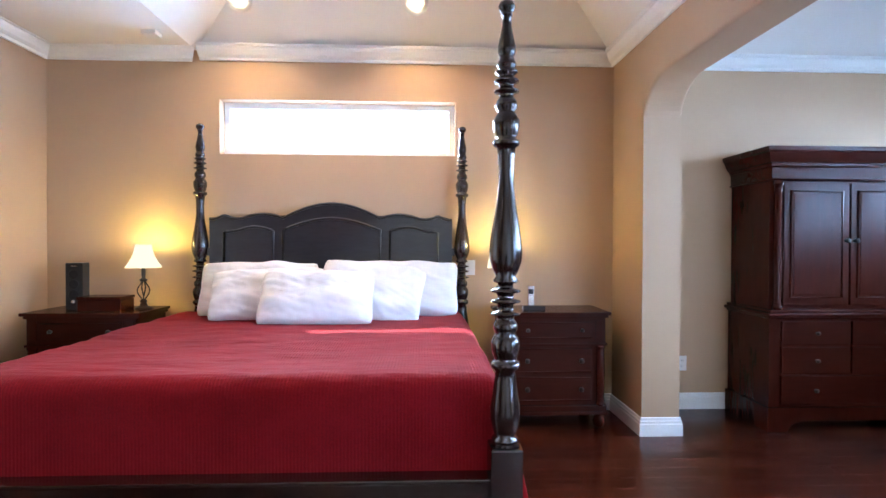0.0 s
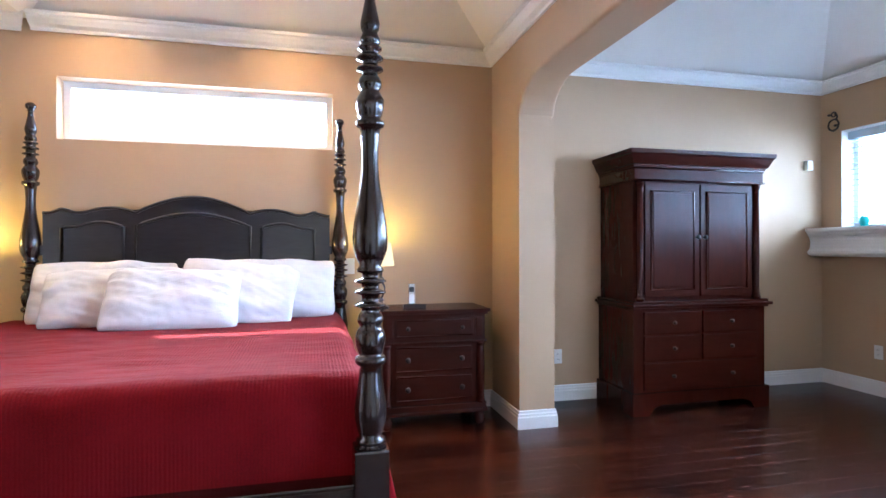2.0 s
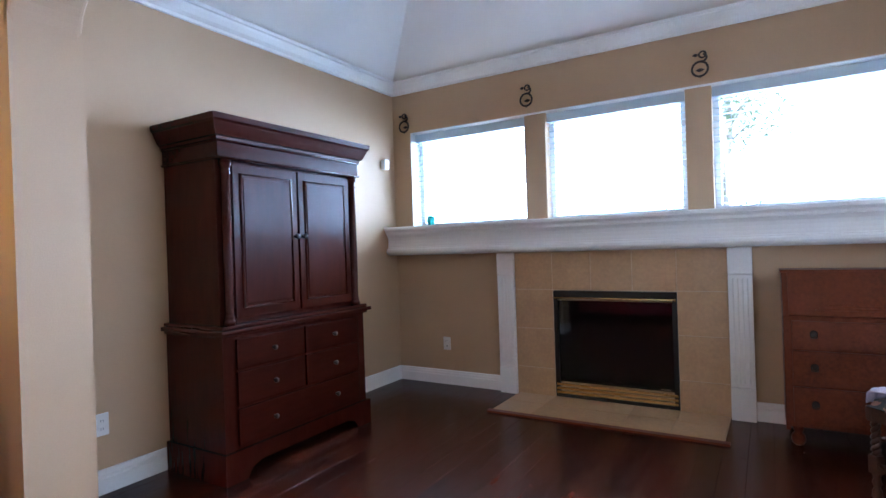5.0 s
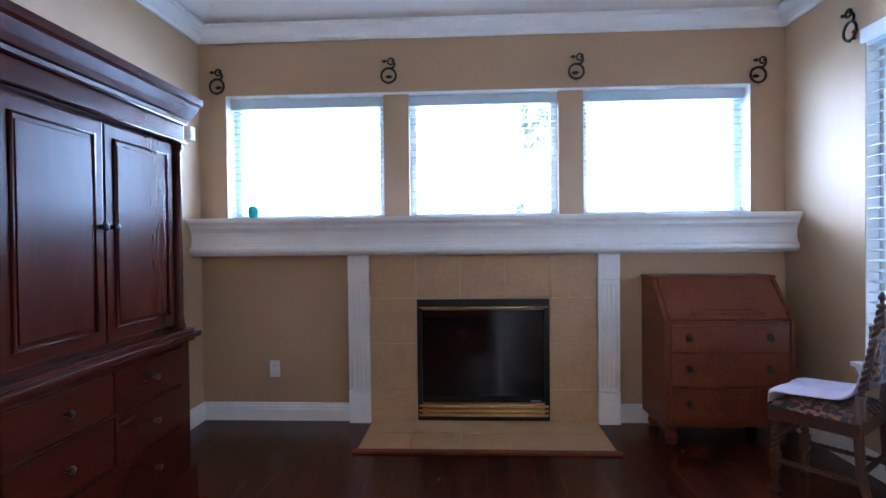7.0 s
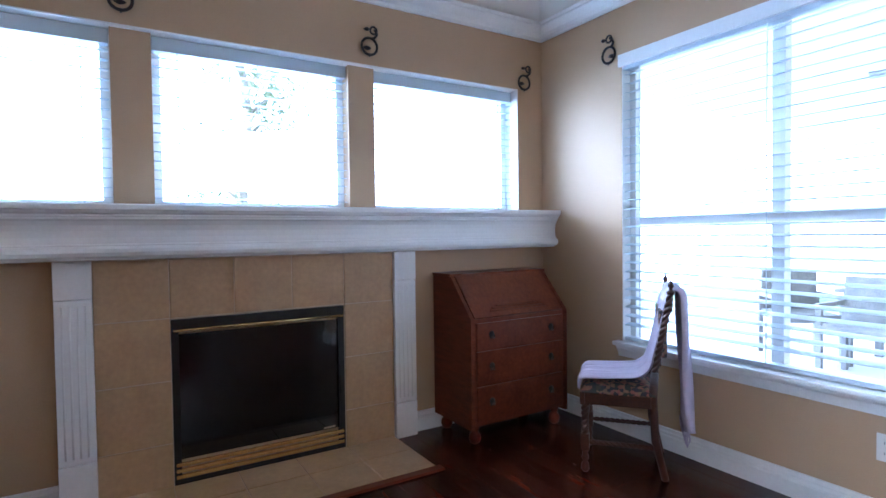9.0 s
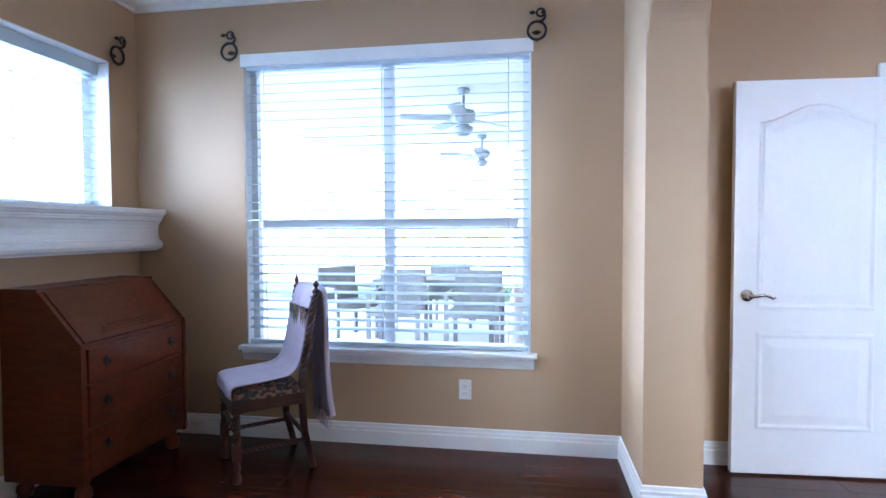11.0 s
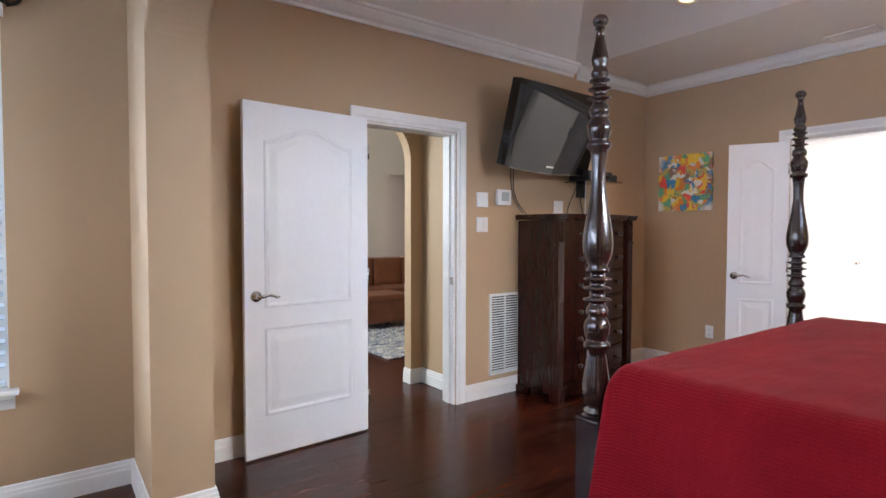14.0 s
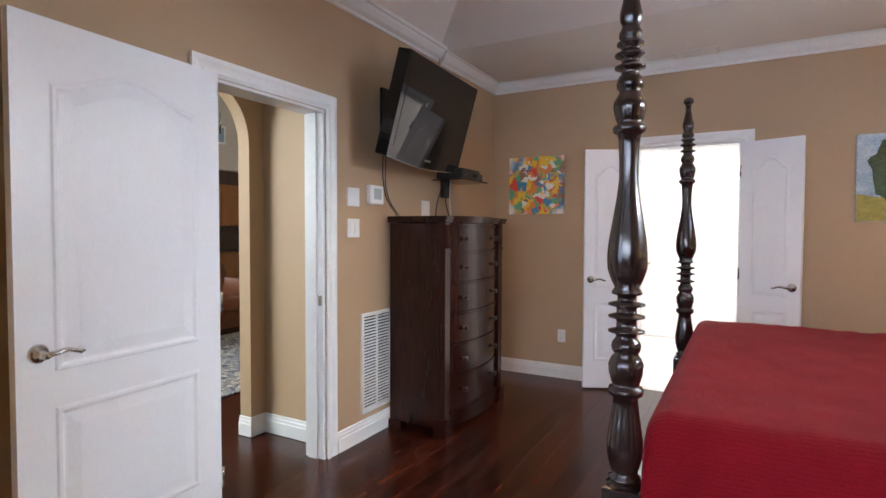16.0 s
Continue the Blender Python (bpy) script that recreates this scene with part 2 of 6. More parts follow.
def arch_wall(axis, c0, c1, a0, a1, p0, p1, ztop, za, r, h):
    """A wall of thickness c0..c1 along a0..a1, open from p0 to p1 under a flat arch with rounded shoulders."""
    bm = bmesh.new()
    pts = [(p0 + r - r * math.cos(math.pi / 2 * k / 12), za - h + h * math.sin(math.pi / 2 * k / 12)) for k in range(13)]
    pts += [(p0 + p1 - u, z) for u, z in reversed(pts)]

    def v(u, z, c):
        return bm.verts.new((c, u, z) if axis == "x" else (u, c, z))
    for c in (c0, c1):
        bm.faces.new([v(a0, 0, c), v(p0, 0, c), v(p0, ztop, c), v(a0, ztop, c)])
        bm.faces.new([v(p1, 0, c), v(a1, 0, c), v(a1, ztop, c), v(p1, ztop, c)])
        for (u0, z0), (u1, z1) in zip(pts, pts[1:]):
            bm.faces.new([v(u0, z0, c), v(u1, z1, c), v(u1, ztop, c), v(u0, ztop, c)])
    rim = [(p0, 0)] + pts + [(p1, 0)]
    for (u0, z0), (u1, z1) in zip(rim, rim[1:]):
        bm.faces.new([v(u0, z0, c0), v(u1, z1, c0), v(u1, z1, c1), v(u0, z0, c1)])
    for u in (a0, a1):
        bm.faces.new([v(u, 0, c0), v(u, 0, c1), v(u, ztop, c1), v(u, ztop, c0)])
    bm.faces.new([v(a0, ztop, c0), v(a1, ztop, c0), v(a1, ztop, c1), v(a0, ztop, c1)])
    bmesh.ops.remove_doubles(bm, verts=bm.verts[:], dist=1e-5)
    return bm


wall_arch = structure("wall_arch", arch_wall("x", XA0, XA1, YS, YN, YP0, YP1, ZTOP, 2.37, 0.34, 0.24), WALL, "tan dividing wall with a wide rounded arch")
bev = wall_arch.modifiers.new("round_edges", "BEVEL")
bev.width, bev.segments, bev.limit_method, bev.angle_limit = 0.02, 3, "ANGLE", radians(60)

# ceilings: hipped trays on all sides, a level soffit on the west
SOF = -0.90


def tray(x0, x1, y0, y1, z, rise, pitch):
    d = rise / pitch
    bm = bmesh.new()
    lo = [bm.verts.new(p) for p in ((x0, y0, z), (x1, y0, z), (x1, y1, z), (x0, y1, z))]
    hi = [bm.verts.new(p) for p in ((x0 + d, y0 + d, z + rise), (x1 - d, y0 + d, z + rise), (x1 - d, y1 - d, z + rise), (x0 + d, y1 - d, z + rise))]
    for k in range(4):
        bm.faces.new((lo[k], lo[(k + 1) % 4], hi[(k + 1) % 4], hi[k]))
    bm.faces.new(hi)
    g = bmesh.ops.extrude_face_region(bm, geom=bm.faces[:])
    bmesh.ops.translate(bm, verts=[v for v in g["geom"] if isinstance(v, bmesh.types.BMVert)], vec=(0, 0, 0.12))
    return bm


structure("ceiling", tray(SOF, XA0, YS, YN, ZC, 0.72, 0.62), CEIL, "white hipped tray ceiling above the bed", "ceiling")
structure("ceiling_sitting", tray(XA1, XE, YS, YN, ZC, 0.72, 0.62), CEIL, "white hipped tray ceiling of the sitting area", "ceiling")
structure("ceiling_soffit", boxes((XW, SOF, YS, YN, ZC, ZC + 0.12)), CEIL, "flat white ceiling strip", "ceiling")
structure("roof_slab", boxes((XW - 0.2, XE + 0.3, YS - 0.2, YN + 0.3, ZTOP, ZTOP + 0.1)), CEIL, "roof above the ceilings", "roof")
# unseen overhang added outside the bed window to trim the sun to a sliver
structure("sun_trim_eave", boxes((-2.4, 3.2, YN + 0.2, 5.235, 2.84, 2.94)), TRIM, "unseen white overhang added to trim the sun at the high window", "roof")

CROWN = [(0, 0), (0.018, 0), (0.022, 0.018), (0.03, 0.022), (0.05, 0.034), (0.072, 0.062), (0.08, 0.078), (0.094, 0.082), (0.098, 0.102), (0, 0.102)]
ZK = 2.662
BASE = [(0, 0), (0.018, 0), (0.018, 0.078), (0.014, 0.086), (0.014, 0.1), (0.010, 0.106), (0.008, 0.122), (0, 0.126)]
bm = bmesh.new()
run(bm, CROWN, "x", SOF + 0.03, XA0, YN, -1, ZK + 0.012, 0, 1)
run(bm, CROWN, "x", SOF + 0.03, XA0, YS, 1, ZK + 0.012, 0, 1)
run(bm, CROWN, "y", YS, YN, XA0, -1, ZK + 0.012, 1, 1)
run(bm, CROWN, "x", XW, SOF - 0.03, YN, -1, ZK, 1, -0.6)
run(bm, CROWN, "x", XW, SOF - 0.03, YS, 1, ZK, 1, -0.6)
run(bm, CROWN, "y", YS, YN, XW, 1, ZK, 1, 1)
run(bm, CROWN, "x", XA1, XE, YN, -1, ZK, 1, 1)
run(bm, CROWN, "x", XA1, XE, YS, 1, ZK, 1, 1)
run(bm, CROWN, "y", YS, YN, XA1, 1, ZK, 1, 1)
run(bm, CROWN, "y", YS, YN, XE, -1, ZK, 1, 1)
structure("trim", bm, TRIM, "white crown moulding round both rooms", "moulding")

bm = bmesh.new()
run(bm, BASE, "x", XW, XA0, YN, -1, 0, 1, 1)
run(bm, BASE, "y", YP1, YN, XA0, -1, 0, -1, 1)
run(bm, BASE, "x", XA0, XA1, YP1, -1, 0, -1, -1)
run(bm, BASE, "y", YP1, YN, XA1, 1, 0, -1, 1)
run(bm, BASE, "x", XA1, XE, YN, -1, 0, 1, 1)
run(bm, BASE, "y", 3.53, YN, XE, -1, 0, 0, 1)
run(bm, BASE, "y", YS, 1.67, XE, -1, 0, 1, 0)
run(bm, BASE, "x", XA1, XE, YS, 1, 0, 1, 1)
run(bm, BASE, "y", YS, YP0, XA1, 1, 0, 1, -1)
run(bm, BASE, "x", XA0, XA1, YP0, 1, 0, -1, -1)
run(bm, BASE, "y", YS, YP0, XA0, -1, 0, 1, -1)
run(bm, BASE, "x", 1.29, XA0, YS, 1, 0, 0, 1)
run(bm, BASE, "x", XW, 0.335, YS, 1, 0, 1, 0)
run(bm, BASE, "y", YS, BATH[0] - 0.09, XW, 1, 0, 1, 0)
run(bm, BASE, "y", BATH[1] + 0.09, YN, XW, 1, 0, 0, 1)
structure("baseboard", bm, TRIM, "white stepped wooden baseboard", "baseboard")


# ---- floor: stained hand-scraped boards ----
def floor_material():
    m = bpy.data.materials.new("scraped_floor_boards")
    m.use_nodes = True
    nt, N = m.node_tree, m.node_tree.nodes
    b = N["Principled BSDF"]
    co, info, mp = N.new("ShaderNodeTexCoord"), N.new("ShaderNodeObjectInfo"), N.new("ShaderNodeMapping")
    mp.inputs["Scale"].default_value = (1, 7, 1)
    shift = N.new("ShaderNodeCombineXYZ")
    mul = N.new("ShaderNodeMath")
    mul.operation, mul.inputs[1].default_value = "MULTIPLY", 37.0
    nt.links.new(info.outputs["Random"], mul.inputs[0])
    nt.links.new(mul.outputs[0], shift.inputs[0])
    nt.links.new(mul.outputs[0], shift.inputs[1])
    nt.links.new(shift.outputs[0], mp.inputs["Location"])
    nt.links.new(co.outputs["Object"], mp.inputs[0])
    grain, blot = N.new("ShaderNodeTexNoise"), N.new("ShaderNodeTexNoise")
    grain.inputs["Scale"].default_value, grain.inputs["Detail"].default_value, grain.inputs["Distortion"].default_value = 5, 6, 0.6
    blot.inputs["Scale"].default_value, blot.inputs["Detail"].default_value = 2.2, 4
    for n in (grain, blot):
        nt.links.new(mp.outputs[0], n.inputs["Vector"])
    add = N.new("ShaderNodeMath")
    add.operation = "ADD"
    nt.links.new(grain.outputs[0], add.inputs[0])
    nt.links.new(blot.outputs[0], add.inputs[1])
    add2 = N.new("ShaderNodeMath")
    add2.operation = "MULTIPLY_ADD"
    add2.inputs[1].default_value = 0.30
    nt.links.new(info.outputs["Random"], add2.inputs[0])
    nt.links.new(add.outputs[0], add2.inputs[2])
    ramp = N.new("ShaderNodeValToRGB")
    e = ramp.color_ramp.elements
    e[0].position, e[0].color = 0.40, (0.010, 0.0026, 0.0016, 1)
    e[1].position, e[1].color = 0.68, (0.092, 0.0190, 0.0070, 1)
    mid = e.new(0.52)
    mid.color = (0.054, 0.0105, 0.0045, 1)
    half = N.new("ShaderNodeMath")
    half.operation, half.inputs[1].default_value = "MULTIPLY", 0.44
    nt.links.new(add2.outputs[0], half.inputs[0])
    nt.links.new(half.outputs[0], ramp.inputs[0])
    nt.links.new(ramp.outputs[0], b.inputs["Base Color"])
    b.inputs["Specular IOR Level"].default_value = 0.3
    rr = N.new("ShaderNodeMapRange")
    rr.inputs[3].default_value, rr.inputs[4].default_value = 0.20, 0.30
    nt.links.new(grain.outputs[0], rr.inputs[0])
    nt.links.new(rr.outputs[0], b.inputs["Roughness"])
    bp = N.new("ShaderNodeBump")
    bp.inputs["Strength"].default_value, bp.inputs["Distance"].default_value = 0.03, 0.003
    nt.links.new(grain.outputs[0], bp.inputs["Height"])
    nt.links.new(bp.outputs[0], b.inputs["Normal"])
    return m


FLOORM = floor_material()
FLOOR = structure("floor", boxes((XW - TH, XE + 0.2, YS - TH, YN + 0.2, -0.08, -0.012)), mat("floor_gap", (0.012, 0.006, 0.004), 0.7), "dark red-brown scraped wooden plank floor", "floor")


# ---- the four-poster bed ----
BX0, BX1, BY0, BY1 = -0.834, 1.111, 2.38, 4.495
POST = [(56, 1490), (40, 1486), (48, 1480), (48, 1468), (36, 1462), (44, 1440), (53, 1400), (54, 1360), (45, 1300), (38, 1250), (36, 1225), (50, 1215), (53, 1203), (50, 1192), (38, 1188), (42, 1178), (50, 1150), (52, 1122), (45, 1104), (35, 1090), (43, 1076), (44, 1064), (40, 1052), (32, 1042), (30, 1030), (54, 1023), (54, 1017), (30, 1010), (30, 985), (54, 978), (54, 972), (30, 965), (30, 948), (54, 941), (54, 935), (28, 928), (28, 912), (45, 906), (45, 899), (36, 886), (48, 860), (58, 830), (60, 790), (55, 740), (45, 680), (35, 620), (28, 560), (28, 500), (31, 450), (34, 424), (46, 417), (49, 406), (46, 396), (33, 392), (40, 380), (47, 350), (48, 326), (36, 304), (30, 293), (38, 284), (40, 270), (36, 254), (26, 242), (26, 230), (45, 225), (45, 219), (26, 212), (27, 195), (45, 188), (45, 182), (28, 174), (28, 162), (40, 155), (40, 149), (25, 142), (33, 134), (34, 120), (28, 108), (25, 98), (31, 84), (33, 64), (26, 30), (18, -10), (14, -48), (20, -50), (20, -55), (14, -58), (26, -68), (31, -82), (26, -96), (10, -106)]
PROF = [(r * 0.00101, 1.662 - (y - 405) * 0.00101) for r, y in POST]

bed = thing("four_poster_bed", "black wooden four-poster bed with turned posts and red quilt", "bed")
post = part("bedpost", lathe(bmesh.new(), PROF, seg=24), BLACKWOOD, bed, "turned espresso-brown wooden post")
post.matrix_basis = pose(BX1, BY0, 0)
block = boxes((-0.058, 0.058, -0.058, 0.058, 0, 0.562), bevel=0.008)
blk = part("post_base", block, BLACKWOOD, post, "square post base")
for x, y in ((BX0, BY0), (BX0, BY1), (BX1, BY1)):
    p = share("bedpost", post, bed, pose(x, y, 0))
    tagged(p, "turned espresso-brown wooden post")
    share("post_base", blk, p, pose(0, 0, 0))
bm = boxes((BX0 + 0.058, BX1 - 0.058, BY0 - 0.03, BY0 + 0.03, 0.12, 0.44), bevel=0.01)
box(bm, BX0 + 0.058, BX1 - 0.058, BY0 - 0.042, BY0 + 0.042, 0.435, 0.452, 0.006)
part("footboard", bm, BLACKWOOD, bed)
for x in (BX0, BX1):
    part("side_rail", boxes((x - 0.02, x + 0.02, BY0 + 0.058, BY1 - 0.058, 0.22, 0.46), bevel=0.006), BLACKWOOD, bed)


def head_top(u):
    """Height of the headboard's top edge; u from -1 to 1 across it."""
    a = abs(u)
    if a < 0.40:
        return 1.49 + 0.11 * math.cos(a / 0.40 * math.pi / 2) ** 0.9
    if a < 0.72:
        return 1.49 + 0.03 * math.sin((a - 0.40) / 0.32 * math.pi) ** 0.8
    if a < 0.88:
        return 1.478 + 0.012 + 0.022 * ((a - 0.72) / 0.16) ** 2 - 0.010 * math.sin((a - 0.72) / 0.16 * math.pi)
    return 1.512 - 0.03 * min(1.0, (a - 0.88) / 0.07)


HX0, HX1 = BX0 + 0.075, BX1 - 0.075
HC, HW = (HX0 + HX1) / 2, (HX1 - HX0) / 2
us = [-1 + 2 * k / 90 for k in range(91)]
bm = prism(bmesh.new(), [(HC + HW * u, head_top(u)) for u in us] + [(HX1, 0.5), (HX0, 0.5)], "y", BY1 - 0.022, BY1 + 0.022)
bmesh.ops.triangulate(bm, faces=[f for f in bm.faces if len(f.verts) > 4])
head = part("headboard", bm, HEADWOOD, bed, "black headboard with a scalloped top and three panels")
bm = tube(bmesh.new(), [(HC + HW * u, BY1 - 0.024, head_top(u) - 0.012) for u in us], 0.009, 6)
part("headboard_edge", bm, HEADWOOD, head)
for u0, u1 in ((-0.88, -0.48), (-0.40, 0.40), (0.48, 0.88)):
    pts = [(HC + HW * u0, BY1 - 0.024, 0.72)]
    for k in range(17):
        u = u0 + (u1 - u0) * k / 16
        top = (1.395 + 0.085 * math.cos(u / 0.40 * math.pi / 2)) if u0 < -0.2 and u1 > 0.2 else 1.385 + 0.03 * math.sin((abs(u) - 0.48) / 0.40 * math.pi * 1.35) * (0.3 if abs(u) > 0.78 else 1)
        pts.append((HC + HW * u, BY1 - 0.024, top))
    pts.append((HC + HW * u1, BY1 - 0.024, 0.72))
    part("panel_moulding", tube(bmesh.new(), pts, 0.011, 6, closed=True), HEADWOOD, head)
for s in (-1, 1):
    part("headboard_bracket", boxes((HC + s * (HW + 0.0) - 0.02, HC + s * HW + 0.02, BY1 - 0.015, BY1 + 0.015, 1.2, 1.26), bevel=0.004), HEADWOOD, bed)


def quilt_material():
    m = mat("red_quilt", (0.19, 0.0058, 0.0105), 0.92, spec=0.08, vary=0.16, scale=5, fine=240, bump=0.4)
    nt, N = m.node_tree, m.node_tree.nodes
    b = N["Principled BSDF"]
    b.inputs["Sheen Weight"].default_value = 0.10
    b.inputs["Sheen Roughness"].default_value = 0.4
    b.inputs["Sheen Tint"].default_value = (1.0, 0.45, 0.45, 1)
    w = N.new("ShaderNodeTexWave")
    w.bands_direction = "X"
    w.inputs["Scale"].default_value, w.inputs["Distortion"].default_value, w.inputs["Detail"].default_value = 24, 2.2, 3
    co = N.new("ShaderNodeTexCoord")
    nt.links.new(co.outputs["UV"], w.inputs[0])
    bp = N.new("ShaderNodeBump")
    bp.inputs["Strength"].default_value, bp.inputs["Distance"].default_value = 0.26, 0.004
    nt.links.new(w.outputs[0], bp.inputs["Height"])
    old = [l for l in nt.links if l.to_socket == b.inputs["Normal"]][0].from_node
    nt.links.new(old.outputs[0], bp.inputs["Normal"])
    nt.links.new(bp.outputs[0], b.inputs["Normal"])
    puck = N.new("ShaderNodeTexNoise")
    puck.inputs["Scale"].default_value, puck.inputs["Detail"].default_value = 15, 4
    pm = N.new("ShaderNodeMapping")
    pm.inputs["Scale"].default_value = (0.5, 2.2, 1)
    nt.links.new(co.outputs["UV"], pm.inputs[0])
    nt.links.new(pm.outputs[0], puck.inputs["Vector"])
    bp2 = N.new("ShaderNodeBump")
    bp2.inputs["Strength"].default_value, bp2.inputs["Distance"].default_value = 0.55, 0.012
    nt.links.new(puck.outputs[0], bp2.inputs["Height"])
    nt.links.new(bp.outputs[0], bp2.inputs["Normal"])
    nt.links.new(bp2.outputs[0], b.inputs["Normal"])
    # the base colour runs lighter on the ribs than in the furrows between them
    base = [l for l in nt.links if l.to_socket == b.inputs["Base Color"]][0].from_socket
    mr = N.new("ShaderNodeMapRange")
    mr.inputs[3].default_value, mr.inputs[4].default_value = 0.95, 1.03
    nt.links.new(w.outputs["Fac"], mr.inputs[0])
    sc = N.new("ShaderNodeVectorMath")
    sc.operation = "SCALE"
    nt.links.new(base, sc.inputs[0])
    nt.links.new(mr.outputs[0], sc.inputs["Scale"])
    nt.links.new(sc.outputs[0], b.inputs["Base Color"])
    return m


QUILT = quilt_material()
part("mattress", boxes((BX0 + 0.06, BX1 - 0.06, BY0 + 0.08, BY1 - 0.04, 0.3, 0.74), bevel=0.03), LINEN, bed)


def quilt_mesh():
    """A draped cover: a section across the bed, swept from foot to head, with soft folds."""
    bm = bmesh.new()
    ztop, zlow, rr = 0.795, 0.13, 0.075
    xa, xb = BX0 - 0.15, BX1 + 0.005
    sec = []
    for k in range(12):
        sec.append((0.0, zlow + (ztop - rr - zlow) * k / 12, 0))
    for k in range(7):
        a = math.pi / 2 * k / 6
        sec.append((rr * (1 - math.cos(a)), ztop - rr + rr * math.sin(a), 0))
    mid = [(rr + (xb - xa - 2 * rr) * k / 44, ztop, 1) for k in range(1, 44)]
    right = [(xb - xa - o, z, 0) for o, z, _ in reversed(sec)]
    full = sec + mid + right
    rows = []
    along = [0.0]
    for p, q in zip(full, full[1:]):
        along.append(along[-1] + math.hypot(q[0] - p[0], q[1] - p[1]))
    lay = bm.loops.layers.uv.new("cloth")
    ny = 64
    y0, y1 = BY0 + 0.055, BY1 - 0.03
    # rows at the foot run down inside the footboard
    steps = [("drop", k / 6) for k in range(6)] + [("round", k / 6) for k in range(7)] + [("flat", k / ny) for k in range(1, ny + 1)]
    for kind, t in steps:
        row = []
        for o, z, flat in full:
            x = xa + o
            if kind == "drop":
                y, drop = y0, (0.42 - rr) * (1 - t) + rr
            elif kind == "round":
                a = math.pi / 2 * t
                y, drop = y0 + rr * (1 - math.cos(a)), rr * (1 - math.sin(a))
            else:
                y, drop = y0 + rr + (y1 - y0 - rr) * t, 0.0
            top = max(0.0, (z - zlow) / (ztop - zlow))
            zz = z - drop * top if z - drop * top > zlow else zlow
            side = 0 if flat else (1 - top)
            n = noise.noise(Vector((x * 2.1, y * 2.3, 0.3)))
            n2 = noise.noise(Vector((x * 5, y * 12, 5.0))) + 0.6 * noise.noise(Vector((x * 14 + 3 * n, y * 22, 2.0)))
            out = 0.0
            if side > 0:
                out = side * (0.115 + 0.03 * math.sin(y * 11 + 2 * n)) * (-1 if o < 0.9 else 1)
            row.append(bm.verts.new((x + out, y, zz + (0.012 * n + 0.006 * n2) * (1 - side) * (1 if kind == "flat" else 0.5))))
        rows.append(row)
    for a, b in zip(rows, rows[1:]):
        for k in range(len(full) - 1):
            f = bm.faces.new((a[k], a[k + 1], b[k + 1], b[k]))
            f.smooth = True
            for lp, u in zip(f.loops, (along[k], along[k + 1], along[k + 1], along[k])):
                lp[lay].uv = (u, lp.vert.co.y)
    return bm


quilt = obj("quilt", quilt_mesh(), QUILT)
tagged(quilt, "deep red ribbed quilt draped over the bed", "quilt")
for s in (-1, 1):
    x = (BX0 - 0.15 - 0.115) if s < 0 else (BX1 + 0.005 + 0.115)
    part("hem", tube(bmesh.new(), [(x + s * 0.03 * math.sin((BY0 + 0.06 + 2.02 * k / 60) * 11), BY0 + 0.06 + 2.02 * k / 60, 0.13) for k in range(61)], 0.008, 6), QUILT, quilt)
md = quilt.modifiers.new("thickness", "SOLIDIFY")
md.thickness, md.offset = 0.012, -1


def pillow(at, rx, rz, w, h, d, seed, ry=0.0):
    bm = bmesh.new()
    nx, nz = 56, 36
    for s in (1, -1):
        grid = []
        for i in range(nx + 1):
            col = []
            for j in range(nz + 1):
                u, v = 2 * i / nx - 1, 2 * j / nz - 1
                puff = max(0.0, (1 - abs(u) ** 3.4) * (1 - abs(v) ** 2.8)) ** 0.5
                pinch = 1 - 0.05 * abs(v) ** 8 - 0.04 * (1 - abs(v)) * abs(u) ** 6 * 0.8
                pv = 1 - 0.07 * abs(u) ** 8 - 0.04 * (1 - abs(u)) * abs(v) ** 6
                n = noise.noise(Vector((u * 2.2 + seed, v * 2.2, s))) * 0.032 + noise.noise(Vector((u * 6 + seed, v * 3.2, s + 3))) * 0.010 + abs(noise.noise(Vector((u * 3 + v * 5 + seed, v * 1.5, s)))) * 0.02 - abs(noise.noise(Vector((u * 7 + 2 * v + seed, v * 6 - u * 3, s + 8)))) * 0.009 - abs(noise.noise(Vector((u * 15 + seed, v * 11 + u * 4, s + 5)))) * 0.0025 * (0.4 + abs(u))
                col.append(bm.verts.new((u * w / 2 * pinch, s * (d / 2 * puff + 0.65 * n * min(1.0, puff * 1.6)), v * h / 2 * pv + 0.02 * noise.noise(Vector((u * 2, seed, 0))) * abs(v))))
            grid.append(col)
        for i in range(nx):
            for j in range(nz):
                f = bm.faces.new((grid[i][j], grid[i + 1][j], grid[i + 1][j + 1], grid[i][j + 1]))
                f.smooth = True
    bmesh.ops.remove_doubles(bm, verts=bm.verts[:], dist=0.0008)
    ob = obj("pillow", bm, LINEN)
    ob.matrix_basis = pose(*at, rx, ry, rz)
    return tagged(ob, "plump white cotton pillow leaning on the headboard", "pillow", "pillows on the bed")


pillow((-0.34, 4.29, 0.97), -24, 3, 0.82, 0.41, 0.20, 1.0)
pillow((0.63, 4.28, 0.975), -24, -2, 0.88, 0.42, 0.20, 4.0)
pillow((-0.22, 4.09, 0.952), -32, 5, 0.76, 0.38, 0.20, 9.0, -2)
pillow((0.46, 4.09, 0.965), -30, -6, 0.72, 0.43, 0.20, 14.0, 7)
pillow((0.135, 3.92, 0.940), -36, 2, 0.73, 0.40, 0.21, 21.0, 1)


